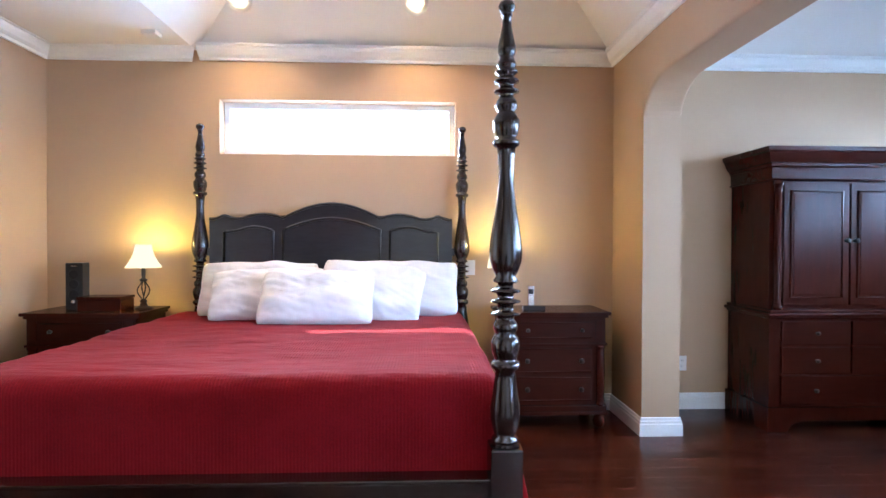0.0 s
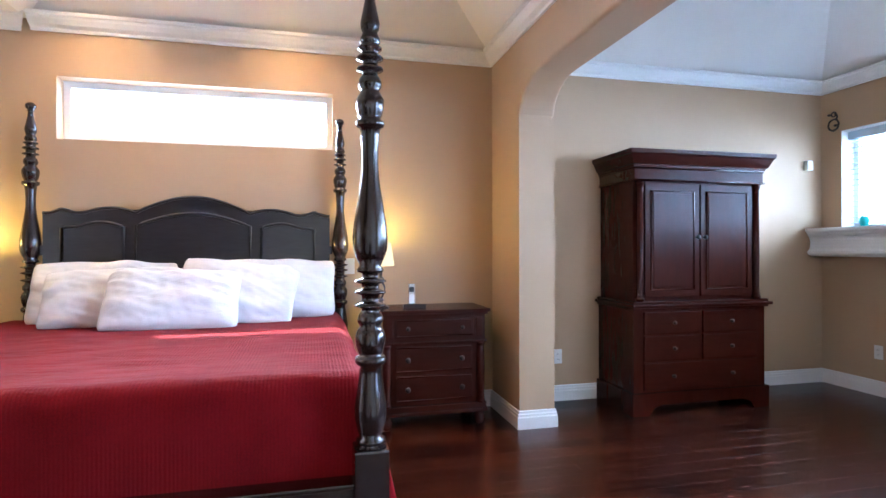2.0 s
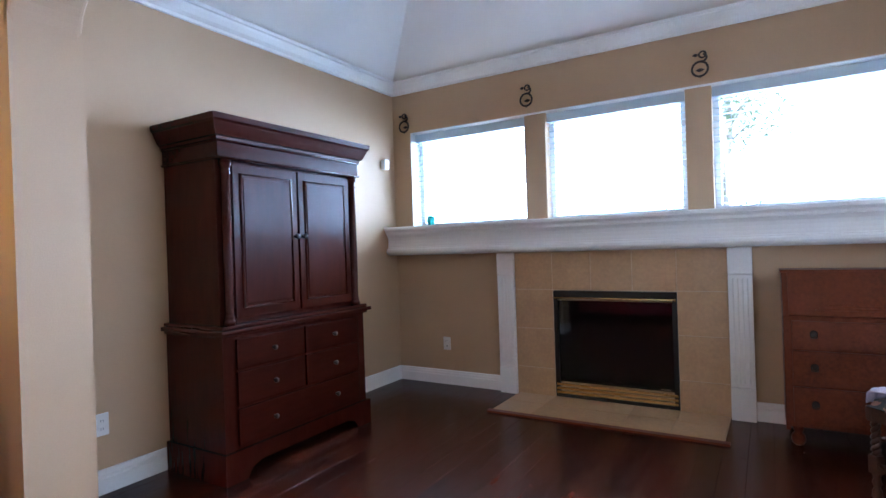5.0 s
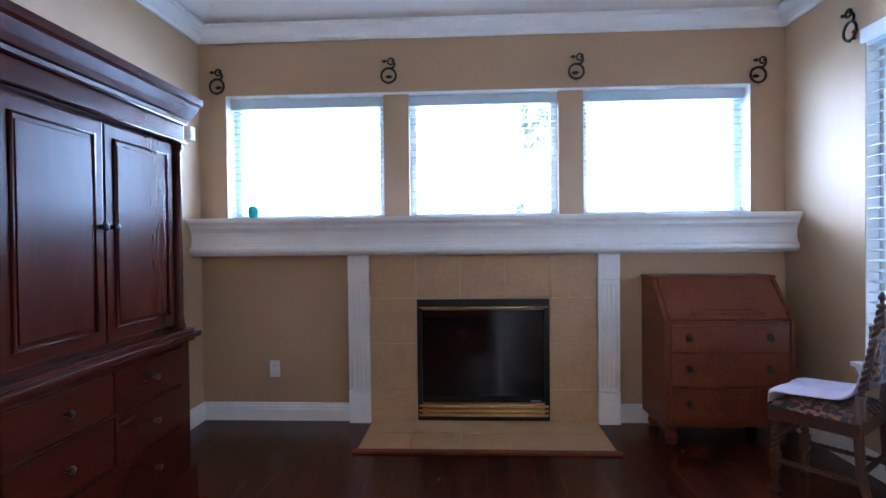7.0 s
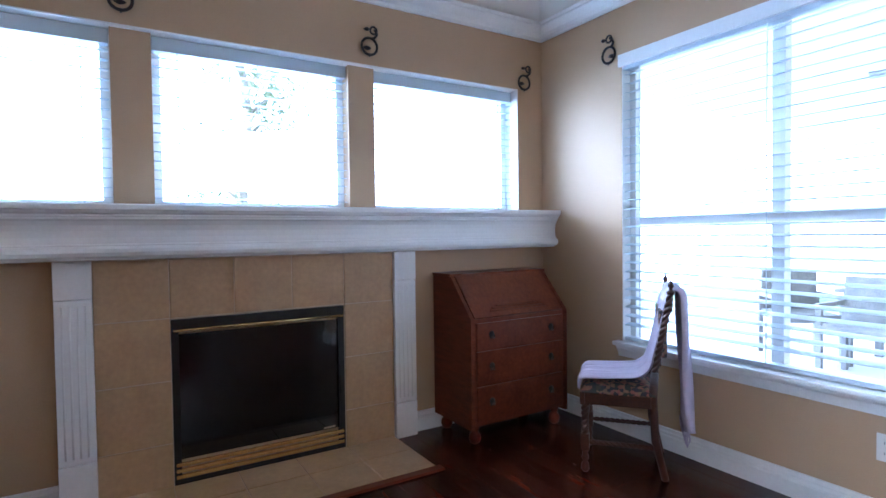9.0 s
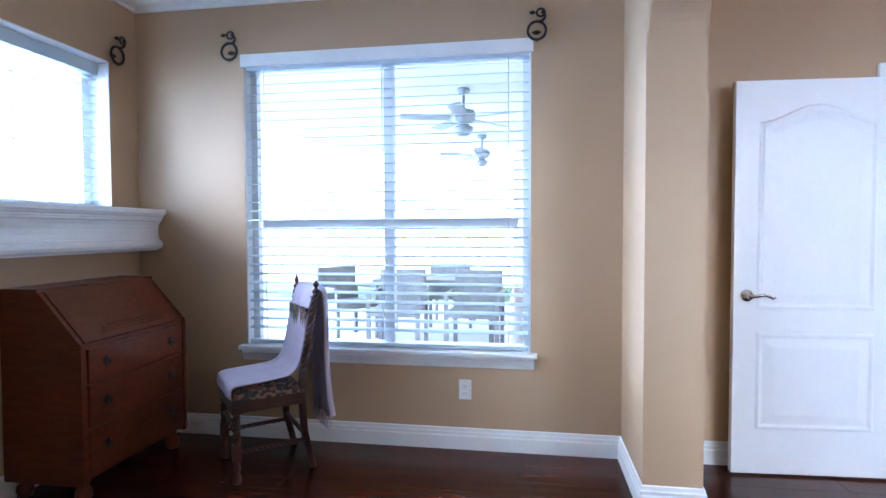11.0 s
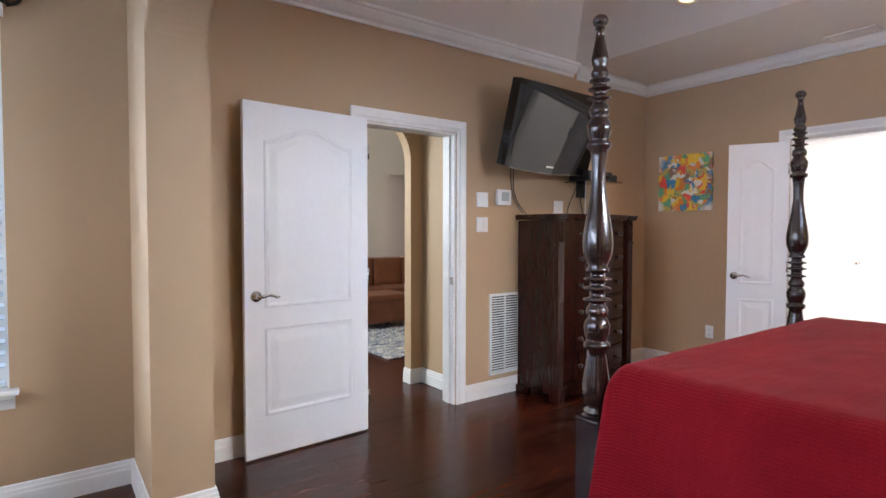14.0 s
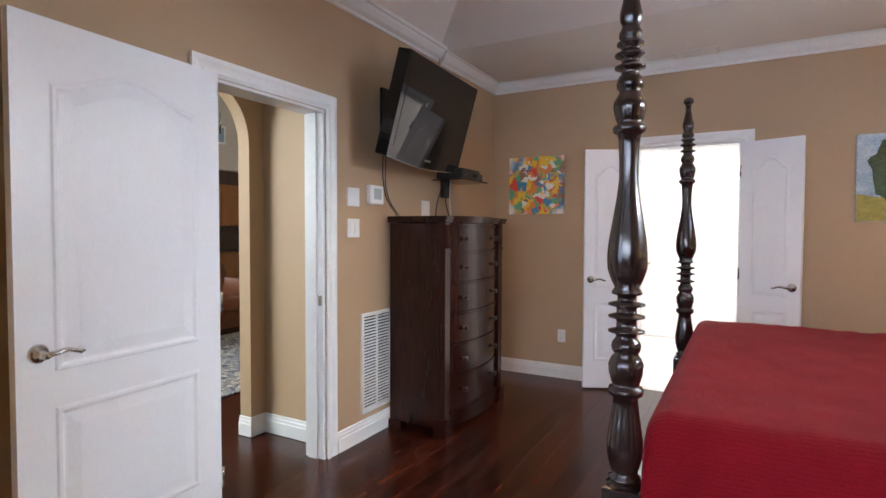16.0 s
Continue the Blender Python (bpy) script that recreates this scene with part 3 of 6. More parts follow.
# ---- chests beside the bed ----
def knob(parent, x, y, z, r=0.016, m=BRONZE, axis="y", sgn=-1):
    pr = [(r * 0.55, 0), (r * 0.45, 0.4 * r), (r * 0.5, 0.9 * r), (r, 1.3 * r), (r * 0.95, 1.9 * r), (r * 0.4, 2.2 * r)]
    bm = lathe(bmesh.new(), [(a, sgn * b) for a, b in pr], seg=12, axis=axis)
    ob = part("knob", bm, m, parent, "round dark metal knob")
    ob.location = (x, y, z)
    return ob


def nightstand(at, label):
    """Origin at the middle of its back edge on the floor; front towards -y."""
    w, d, h = 0.72, 0.40, 0.82
    o = thing("nightstand", label, "nightstand", at, 0, "chests beside the bed")
    bm = boxes((-w / 2, w / 2, -d, 0, 0.13, h - 0.035))
    body = part("body", bm, CHERRY, o)
    bm = boxes((-w / 2 - 0.035, w / 2 + 0.035, -d - 0.045, 0, h - 0.022, h), bevel=0.006)
    box(bm, -w / 2 - 0.02, w / 2 + 0.02, -d - 0.028, 0, h - 0.042, h - 0.022, 0.006)
    part("top", bm, CHERRYH, o)
    bm = boxes((-w / 2 - 0.012, w / 2 + 0.012, -d - 0.03, -d + 0.05, 0.585, 0.605), bevel=0.005)
    box(bm, -w / 2, w / 2, -d - 0.02, -d, 0.605, h - 0.042)
    part("frieze", bm, CHERRYH, o)
    bm = boxes((-w / 2 - 0.012, w / 2 + 0.012, -d - 0.02, -0.0, 0.10, 0.165), bevel=0.008)
    box(bm, -w / 2 - 0.02, w / 2 + 0.02, -d - 0.032, 0, 0.10, 0.125, 0.006)
    part("plinth", bm, CHERRYH, o)
    for z0, z1, x1, y in ((0.632, 0.760, 0.275, -d - 0.02), (0.39, 0.572, 0.275, -d), (0.19, 0.372, 0.275, -d)):
        bm = boxes((-x1, x1, y - 0.012, y, z0, z1), bevel=0.004)
        dr = part("drawer", bm, CHERRYH, o)
        fr = bmesh.new()
        tube(fr, [(-x1 + 0.012, y - 0.012, z0 + 0.012), (x1 - 0.012, y - 0.012, z0 + 0.012), (x1 - 0.012, y - 0.012, z1 - 0.012), (-x1 + 0.012, y - 0.012, z1 - 0.012)], 0.004, 6, True)
        part("drawer_edge", fr, CHERRYH, dr)
        for s in (-1, 1):
            knob(dr, s * 0.19, y - 0.011, (z0 + z1) / 2, 0.014 if z0 > 0.6 else 0.018)
    col = lathe(bmesh.new(), [(0.032, 0.165), (0.032, 0.18), (0.024, 0.19), (0.03, 0.2), (0.024, 0.215), (0.026, 0.235), (0.03, 0.4), (0.026, 0.55), (0.023, 0.56), (0.03, 0.57), (0.03, 0.586)], (w / 2 - 0.03, -d - 0.012), 16)
    c = part("column", col, CHERRY, o)
    share("column", c, o, pose(-w + 0.06, 0, 0))
    foot = lathe(bmesh.new(), [(0.02, 0), (0.036, 0.012), (0.044, 0.04), (0.038, 0.07), (0.028, 0.082), (0.036, 0.095), (0.036, 0.102)], (w / 2 - 0.03, -d + 0.02), 16)
    f = part("bun_foot", foot, CHERRY, o)
    for m in (pose(-w + 0.06, 0, 0), pose(0, d - 0.06, 0), pose(-w + 0.06, d - 0.06, 0)):
        share("bun_foot", f, o, m)
    for s in (-1, 1):
        b = boxes((s * 0.315 - 0.025, s * 0.315 + 0.025, -d - 0.03, -d - 0.02, 0.63, 0.765), bevel=0.004)
        part("frieze_block", b, CHERRY, o)
    return o


nightstand((1.735, YN - 0.02, 0), "dark cherry three-drawer chest with turned corner columns")
nightstand((-1.48, YN - 0.02, 0), "dark cherry three-drawer chest under a lamp")


def table_lamp(at, label, top=0.060, flare=0.062, curve=1.8):
    o = thing("table_lamp", label, "lamp", at, 0, "bedside lamps")
    base = lathe(bmesh.new(), [(0.062, 0), (0.062, 0.008), (0.05, 0.016), (0.028, 0.024), (0.018, 0.045), (0.026, 0.058), (0.014, 0.07), (0.011, 0.075)], seg=18)
    part("base", base, BRONZE, o, "dark bronze lamp foot")
    for k in range(4):
        a = k * math.pi / 2 + 0.4
        pts = []
        for j in range(13):
            t = j / 12
            r = 0.010 + 0.030 * math.sin(math.pi * t) ** 1.2 * (1 if t < 0.75 else 0.9)
            pts.append((r * math.cos(a + 0.6 * t), r * math.sin(a + 0.6 * t), 0.07 + 0.13 * t))
        part("scroll", tube(bmesh.new(), pts, 0.0045, 6), BRONZE, o)
    st = lathe(bmesh.new(), [(0.012, 0.195), (0.024, 0.2), (0.027, 0.212), (0.012, 0.22), (0.014, 0.255), (0.014, 0.3), (0.006, 0.31)], seg=14)
    part("stem", st, BRONZE, o)
    bm = bmesh.new()
    n, rows = 24, []
    for k in range(9):
        t = k / 8
        r = top + flare * (1 - t) ** curve
        rows.append([bm.verts.new((r * (1 + 0.03 * math.cos(6 * 2 * math.pi * j / n)) * math.cos(2 * math.pi * j / n), r * (1 + 0.03 * math.cos(6 * 2 * math.pi * j / n)) * math.sin(2 * math.pi * j / n), 0.298 + 0.165 * t)) for j in range(n)])
    for a, b in zip(rows, rows[1:]):
        for j in range(n):
            f = bm.faces.new((a[j], a[(j + 1) % n], b[(j + 1) % n], b[j]))
            f.smooth = True
    sh = part("shade", bm, SHADE, o, "glowing cream bell-shaped fabric shade")
    so = sh.modifiers.new("thickness", "SOLIDIFY")
    so.thickness = 0.002
    bulb("lamp_bulb", (at[0], at[1], at[2] + 0.29), 0.85, (1.0, 0.74, 0.15), 0.02)
    bulb("lamp_bulb_top", (at[0], at[1], at[2] + 0.475), 2.3, (1.0, 0.74, 0.15), 0.025)
    return o


table_lamp((-1.178, 4.36, 0.82), "lit bedside lamp with bronze scroll base and flared bell shade", 0.056, 0.066, 1.9)
table_lamp((1.385, 4.34, 0.82), "lit bedside lamp with cream tapered drum shade", 0.072, 0.024, 1.0)

o = thing("cordless_phone", "silver cordless phone standing in its cradle", "phone", (1.60, 4.30, 0.82), -6)
o.scale = (0.98, 0.98, 0.98)
bm = prism(bmesh.new(), [(-0.05, 0), (0.05, 0), (0.05, 0.012), (0.02, 0.022), (-0.045, 0.03)], "x", -0.06, 0.10)
part("cradle", bm, PLASTICB, o, "dark charging cradle")
bm = boxes((-0.024, 0.024, -0.012, 0.014, 0.024, 0.175), bevel=0.006)
hs = part("handset", bm, NICKEL, o, "silver handset")
part("handset_screen", boxes((-0.017, 0.017, -0.0145, -0.0115, 0.115, 0.152)), SCREEN, hs)
key = part("key", boxes((-0.0045, 0.0045, -0.0145, -0.0115, 0.036, 0.044)), PLASTICW, hs)
key.location = (-0.013, 0, 0)
for r in range(5):
    for c in range(3):
        if r or c:
            share("key", key, hs, pose(-0.013 + 0.013 * c, 0, 0.013 * r))

o = thing("speaker", "tall slim black speaker on the chest", "speaker", (-1.645, 4.37, 0.82), 8)
part("body", boxes((-0.055, 0.055, -0.05, 0.06, 0.0, 0.33), bevel=0.008), PLASTICB, o)
for z in (0.11, 0.18, 0.25):
    part("driver", lathe(bmesh.new(), [(0.03, -0.051), (0.034, -0.055), (0.028, -0.056), (0.01, -0.053)], (0, z), 18, "y"), BLACKMETAL, o)
part("control_dial", lathe(bmesh.new(), [(0.016, -0.05), (0.016, -0.062), (0.01, -0.064)], (0.0, 0.055), 14, "y"), NICKEL, o, "silver dial")
part("badge", boxes((-0.02, 0.02, -0.0525, -0.05, 0.305, 0.311)), NICKEL, o)
o = thing("wooden_box", "dark wooden box on the chest", "box", (-1.42, 4.33, 0.82), 0)
part("body", boxes((-0.145, 0.145, -0.09, 0.09, 0, 0.075), bevel=0.004), CHERRYH, o)
part("lid", boxes((-0.15, 0.15, -0.095, 0.095, 0.078, 0.098), bevel=0.005), CHERRYH, o)


# ---- wall plates ----
def plate(at, rz, kind, label):
    """Plate on a wall; its front looks to -y before the turn."""
    o = thing({"outlet": "power_outlet", "switch": "light_switch", "double": "light_switch", "blank": "wall_plate"}[kind], label, "outlet" if kind == "outlet" else "switch", at, rz)
    w = 0.058 if kind in ("double", "blank") else 0.036
    part("cover", boxes((-w, w, -0.007, 0, -0.058, 0.058), bevel=0.003), PLASTICW, o)
    if kind == "outlet":
        for z in (-0.022, 0.022):
            s = part("socket", boxes((-0.016, 0.016, -0.010, -0.006, z - 0.014, z + 0.014), bevel=0.002), PLASTICW, o)
            for x in (-0.006, 0.006):
                part("slot", boxes((x - 0.001, x + 0.001, -0.0108, -0.0095, z - 0.006, z + 0.005)), PLASTICB, s)
    elif kind in ("switch", "double"):
        for x in ((-0.024, 0.024) if kind == "double" else (0,)):
            part("rocker", boxes((x - 0.016, x + 0.016, -0.0105, -0.006, -0.033, 0.033), bevel=0.002), PLASTICW, o)
    return o


plate((1.185, YN, 1.11), 0, "switch", "white rocker switch beside the bed")
plate((2.86, YN, 0.36), 0, "outlet", "white power outlet beside the armoire")
plate((XE, 4.067, 0.364), -90, "outlet", "white power outlet beside the fireplace")
plate((3.434, YS, 0.352), 180, "outlet", "white power outlet under the window")
plate((0.172, YS, 1.558), 180, "blank", "white blank plate above the switch")
plate((0.172, YS, 1.365), 180, "double", "white double rocker switch beside the door")
plate((-0.70, YS, 1.52), 180, "blank", "white cable plate above the chest")
plate((XW, 1.248, 0.39), 90, "outlet", "white power outlet on the bathroom wall")


# ---- armoire ----
o = thing("armoire", "dark cherry two-door armoire with drawers below", "armoire", (3.80, YN - 0.02, 0))
W, D, H = 1.12, 0.48, 1.97
part("lower_body", boxes((-W / 2 - 0.02, W / 2 + 0.02, -D - 0.02, 0, 0.12, 0.80)), CHERRY, o)
bm = boxes((-W / 2 - 0.055, W / 2 + 0.055, -D - 0.07, 0, 0.80, 0.825), bevel=0.008)
box(bm, -W / 2 - 0.035, W / 2 + 0.035, -D - 0.045, 0, 0.825, 0.845, 0.006)
box(bm, -W / 2 - 0.035, W / 2 + 0.035, -D - 0.045, 0, 0.782, 0.80, 0.006)
part("waist_moulding", bm, CHERRYH, o)
part("upper_body", boxes((-W / 2, W / 2, -D + 0.02, 0, 0.845, 1.80)), CHERRY, o)
bm = boxes((-W / 2 - 0.01, W / 2 + 0.01, -D - 0.02, 0, 1.74, 1.845), bevel=0.003)
part("frieze", bm, CHERRYH, o)
cor = [(0, 0), (0.016, 0), (0.018, 0.015), (0.030, 0.02), (0.042, 0.045), (0.058, 0.085), (0.07, 0.095), (0.072, 0.125), (0, 0.125)]
bm = bmesh.new()
rings = []
for q, h in cor:
    a, b = W / 2 + 0.005 + q, -D - 0.015 - q
    rings.append([bm.verts.new(p) for p in ((-a, 0, 1.845 + h), (-a, b, 1.845 + h), (a, b, 1.845 + h), (a, 0, 1.845 + h))])
for p, q in zip(rings, rings[1:]):
    for k in range(4):
        bm.faces.new((p[k], p[(k + 1) % 4], q[(k + 1) % 4], q[k]))
bm.faces.new(rings[0])
for z, q in ((1.748, 0.012), (1.838, 0.012)):
    a, b = W / 2 + q, -D - 0.022 - q / 2
    part("frieze_bead", tube(bmesh.new(), [(-a, 0, z), (-a, b, z), (a, b, z), (a, 0, z)], 0.007, 6), CHERRYH, o)
part("cornice", bm, CHERRYH, o, "stepped overhanging cornice")
for s in (-1, 1):
    c = lathe(bmesh.new(), [(0.034, 0.846), (0.034, 0.87), (0.026, 0.876), (0.031, 0.885), (0.026, 0.895), (0.024, 0.91), (0.027, 1.2), (0.024, 1.66), (0.03, 1.67), (0.024, 1.68), (0.026, 1.7), (0.034, 1.712), (0.034, 1.739)], (s * (W / 2 - 0.045), -D - 0.005), 20)
    part("column", c, CHERRY, o, "turned corner column")
for s in (-1, 1):
    x0, x1 = (0.006, W / 2 - 0.085) if s > 0 else (-W / 2 + 0.085, -0.006)
    d = part("door", boxes((x0, x1, -D - 0.012, -D + 0.02, 0.875, 1.725), bevel=0.004), CHERRY, o)
    fr = tube(bmesh.new(), [(x0 + 0.05, -D - 0.012, 0.93), (x1 - 0.05, -D - 0.012, 0.93), (x1 - 0.05, -D - 0.012, 1.67), (x0 + 0.05, -D - 0.012, 1.67)], 0.010, 8, True)
    part("panel_moulding", fr, CHERRY, d)
    pn = boxes((x0 + 0.068, x1 - 0.068, -D - 0.016, -D - 0.010, 0.948, 1.652), bevel=0.004)
    part("raised_panel", pn, CHERRY, d)
    knob(d, s * 0.032, -D - 0.012, 1.325, 0.017)
for k, (z0, z1) in enumerate(((0.60, 0.765), (0.40, 0.585), (0.185, 0.385))):
    for s in (-1, 1):
        if k < 2:
            x0, x1 = (0.006, W / 2 - 0.06) if s > 0 else (-W / 2 + 0.06, -0.006)
        elif s > 0:
            x0, x1 = -W / 2 + 0.06, W / 2 - 0.06
        else:
            continue
        dr = part("drawer", boxes((x0, x1, -D - 0.036, -D - 0.02, z0, z1), bevel=0.005), CHERRYH, o)
        for x in ((x0 + x1) / 2,) if k < 2 else (-0.26, 0.26):
            knob(dr, x, -D - 0.035, (z0 + z1) / 2, 0.014)
bm = bmesh.new()
prof = [(-W / 2 - 0.04, 0), (-W / 2 - 0.04, 0.165), (W / 2 + 0.04, 0.165), (W / 2 + 0.04, 0), (W / 2 - 0.10, 0), (W / 2 - 0.13, 0.05), (W / 2 - 0.2, 0.075), (-W / 2 + 0.2, 0.075), (-W / 2 + 0.13, 0.05), (-W / 2 + 0.10, 0)]
prism(bm, prof, "y", -D - 0.045, -D - 0.02)
bmesh.ops.triangulate(bm, faces=[f for f in bm.faces if len(f.verts) > 4])
box(bm, -W / 2 - 0.04, -W / 2 - 0.015, -D - 0.02, 0, 0, 0.165)
box(bm, W / 2 + 0.015, W / 2 + 0.04, -D - 0.02, 0, 0, 0.165)
part("bracket_base", bm, CHERRY, o)


# ---- windows ----
def flat(name, pts, material, label):
    bm = bmesh.new()
    bm.faces.new([bm.verts.new(p) for p in pts])
    return structure(name, bm, material, label, "backdrop")


def glass_material():
    m = bpy.data.materials.new("window_glass")
    m.use_nodes = True
    b = m.node_tree.nodes["Principled BSDF"]
    b.inputs["Base Color"].default_value = (0.97, 0.98, 0.98, 1)
    b.inputs["Roughness"].default_value, b.inputs["IOR"].default_value = 0.0, 1.02
    b.inputs["Transmission Weight"].default_value = 1.0
    return m


GLASS = glass_material()


def window_unit(name, axis, c, a0, a1, z0, z1, mull, rail, label):
    """Vinyl frame with its panes; c is the middle of the frame's depth."""
    w = new(name)
    tagged(w, label, "window", kind="structure")

    def bx(u0, u1, p, q, d=0.025):
        return (c - d, c + d, u0, u1, p, q) if axis == "x" else (u0, u1, c - d, c + d, p, q)
    f = 0.045
    bm = boxes(bx(a0, a0 + f, z0, z1), bx(a1 - f, a1, z0, z1), bx(a0 + f, a1 - f, z0, z0 + f), bx(a0 + f, a1 - f, z1 - f, z1))
    part("window_frame", bm, TRIM, w)
    cuts = [a0 + f] + [m for m in mull] + [a1 - f]
    for m in mull:
        part("mullion", boxes(bx(m - 0.03, m + 0.03, z0 + f, z1 - f, 0.03)), TRIM, w)
    if rail:
        for u, v in zip(cuts, cuts[1:]):
            part("meeting_rail", boxes(bx(u + 0.03, v - 0.03, rail - 0.025, rail + 0.025, 0.028)), TRIM, w)
    for u, v in zip(cuts, cuts[1:]):
        for p, q in ((z0 + f, rail), (rail, z1 - f)) if rail else ((z0 + f, z1 - f),):
            g = part("pane", boxes(bx(u, v, p, q, 0.002)), GLASS, w)
            g.visible_shadow = False
    return w


window_unit("window_1", "y", YN + 0.13, NWIN[0], NWIN[1], NWIN[2], NWIN[3], [], None, "high horizontal window over the bed with white frame")
MULL = ((3.101, 3.279), (1.89, 2.058))
for (a, b) in MULL:
    structure("window_post", boxes((XE + 0.045, XE + 0.2, a, b, EWIN[2], EWIN[3])), WALL, "tan plastered post between windows")
structure("window_sill", boxes((XE - 0.003, XE + 0.2, EWIN[0], EWIN[1], 1.39, 1.41)), TRIM, "white window ledge behind the mantel")
structure("window_reveal", boxes((XE + 0.003, XE + 0.14, EWIN[0] + 0.0, EWIN[0] + 0.006, 1.41, EWIN[3]), (XE + 0.003, XE + 0.14, EWIN[1] - 0.006, EWIN[1], 1.41, EWIN[3]), (XE + 0.003, XE + 0.14, EWIN[0] + 0.006, EWIN[1] - 0.006, EWIN[3] - 0.006, EWIN[3])), TRIM, "white lining of the wide window opening")
EBAYS = ((3.279, 4.389), (2.058, 3.101), (0.791, 1.89))
for k, (a, b) in enumerate(EBAYS):
    window_unit("window_%d" % (k + 2), "x", XE + 0.165, a, b, 1.41, EWIN[3] - 0.006, [], None, "white-framed window above the mantel")


def blind(axis, c, a0, a1, z0, z1, tilt, inner, pitch=0.048, hw=0.025):
    """A lowered slatted blind; inner: +1 or -1, the way to the room along the other axis."""
    o = new("window_blind")
    tagged(o, "lowered white slatted blind with open slats", "blind", "window blinds")
    n = int((z1 - 0.075 - z0 - 0.03) / pitch)
    L = a1 - a0 - 0.012
    bm = bmesh.new()
    ca, sa = math.cos(radians(tilt)), math.sin(radians(tilt))
    vs = []
    for u in (-L / 2, L / 2):
        for d, t in ((-hw, 0), (0, 0.003), (hw, 0), (hw, -0.0025), (0, 0.0005), (-hw, -0.0025)):
            y, z = d * ca - t * sa, d * sa + t * ca
            vs.append(bm.verts.new((y, u, z) if axis == "x" else (u, y, z)))
    for k in range(6):
        bm.faces.new((vs[k], vs[(k + 1) % 6], vs[6 + (k + 1) % 6], vs[6 + k]))
    bm.faces.new(vs[:6])
    bm.faces.new(vs[6:])
    mid = (a0 + a1) / 2
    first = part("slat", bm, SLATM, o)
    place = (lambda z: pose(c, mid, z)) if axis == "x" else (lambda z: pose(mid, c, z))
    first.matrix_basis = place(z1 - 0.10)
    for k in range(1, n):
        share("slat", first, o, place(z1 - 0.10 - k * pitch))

    def bx(u0, u1, d0, d1, p, q):
        return (c + d0, c + d1, u0, u1, p, q) if axis == "x" else (u0, u1, c + d0, c + d1, p, q)
    part("valance", boxes(bx(a0 + 0.004, a1 - 0.004, -0.03, 0.03, z1 - 0.075, z1 - 0.004), bevel=0.004), SLATM, o)
    part("bottom_rail", boxes(bx(a0 + 0.006, a1 - 0.006, -0.025, 0.025, z0 + 0.006, z0 + 0.028), bevel=0.004), SLATM, o)
    for u in (a0 + 0.12, a1 - 0.12, mid):
        part("ladder_cord", boxes(bx(u - 0.002, u + 0.002, inner * 0.026 - 0.001, inner * 0.026 + 0.001, z0 + 0.02, z1 - 0.075)), SLATM, o)
    return o


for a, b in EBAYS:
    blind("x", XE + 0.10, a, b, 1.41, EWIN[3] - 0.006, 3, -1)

# south window: stool, apron, frame
window_unit("window_5", "y", YS - 0.10, SWIN[0], SWIN[1], SWIN[2], SWIN[3], [3.905], 1.33, "large double window with white frame")
bm = boxes((SWIN[0] - 0.035, SWIN[1] + 0.035, YS - 0.06, YS + 0.055, 0.555, 0.58), bevel=0.006)
run(bm, [(0, 0), (0.012, 0), (0.016, 0.02), (0.026, 0.045), (0.034, 0.052), (0.034, 0.07), (0, 0.07)], "x", SWIN[0] - 0.02, SWIN[1] + 0.02, YS, 1, 0.485, 0, 0)
structure("window_sill_south", bm, TRIM, "white window stool with moulded apron")
structure("window_reveal_south", boxes((SWIN[0], SWIN[0] + 0.006, YS - 0.07, YS - 0.003, 0.582, SWIN[3]), (SWIN[1] - 0.006, SWIN[1], YS - 0.07, YS - 0.003, 0.582, SWIN[3]), (SWIN[0] + 0.006, SWIN[1] - 0.006, YS - 0.07, YS - 0.003, SWIN[3] - 0.006, SWIN[3])), TRIM, "white lining of the south window")
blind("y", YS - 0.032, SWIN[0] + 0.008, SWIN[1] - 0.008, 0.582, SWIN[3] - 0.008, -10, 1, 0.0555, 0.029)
structure("window_head_trim", boxes((SWIN[0] - 0.012, SWIN[1] + 0.012, YS, YS + 0.022, SWIN[3] - 0.062, SWIN[3] + 0.012), bevel=0.004), TRIM, "white head board over the south window blind", "trim")


# curtain-tieback style scroll ornaments
def scroll(at, rz, flip):
    o = thing("scroll_hook", "dark iron scroll hook with a leaf on the wall", "hook", at, rz, "scroll hooks over the windows")
    pts = []
    for k in range(26):
        a = 2 * math.pi * k / 25 * 1.08 + 0.9
        pts.append((flip * 0.050 * math.cos(a), -0.03, 0.050 * math.sin(a) - 0.03))
    for k in range(1, 11):
        t = k / 10
        pts.append((flip * (0.022 + 0.022 * math.sin(t * 3.0)), -0.03 - 0.02 * t, 0.016 + 0.05 * t))
    part("ring", tube(bmesh.new(), pts, 0.008, 8), BRONZE, o)
    part("curl", tube(bmesh.new(), [(flip * (0.02 + 0.022 * math.cos(a * 0.7)), -0.05, 0.06 + 0.022 * math.sin(a * 0.7)) for a in range(10)], 0.0065, 6), BRONZE, o)
    bm = bmesh.new()
    lathe(bm, [(0.002, -0.03), (0.012, -0.012), (0.014, 0.0), (0.009, 0.014), (0.002, 0.026)], (0.0, -0.03), 8, "x")
    part("leaf", bm, BRONZE, o)
    part("leaf_tip", lathe(bmesh.new(), [(0.001, -0.045), (0.011, -0.03), (0.012, -0.022), (0.002, -0.004)], (-0.05, 0.062), 8, "x"), BRONZE, o)
    part("wall_stem", tube(bmesh.new(), [(0, 0, -0.07), (0, -0.015, -0.07), (0, -0.03, -0.075), (0, -0.03, -0.092)], 0.006, 6), BRONZE, o)
    return o


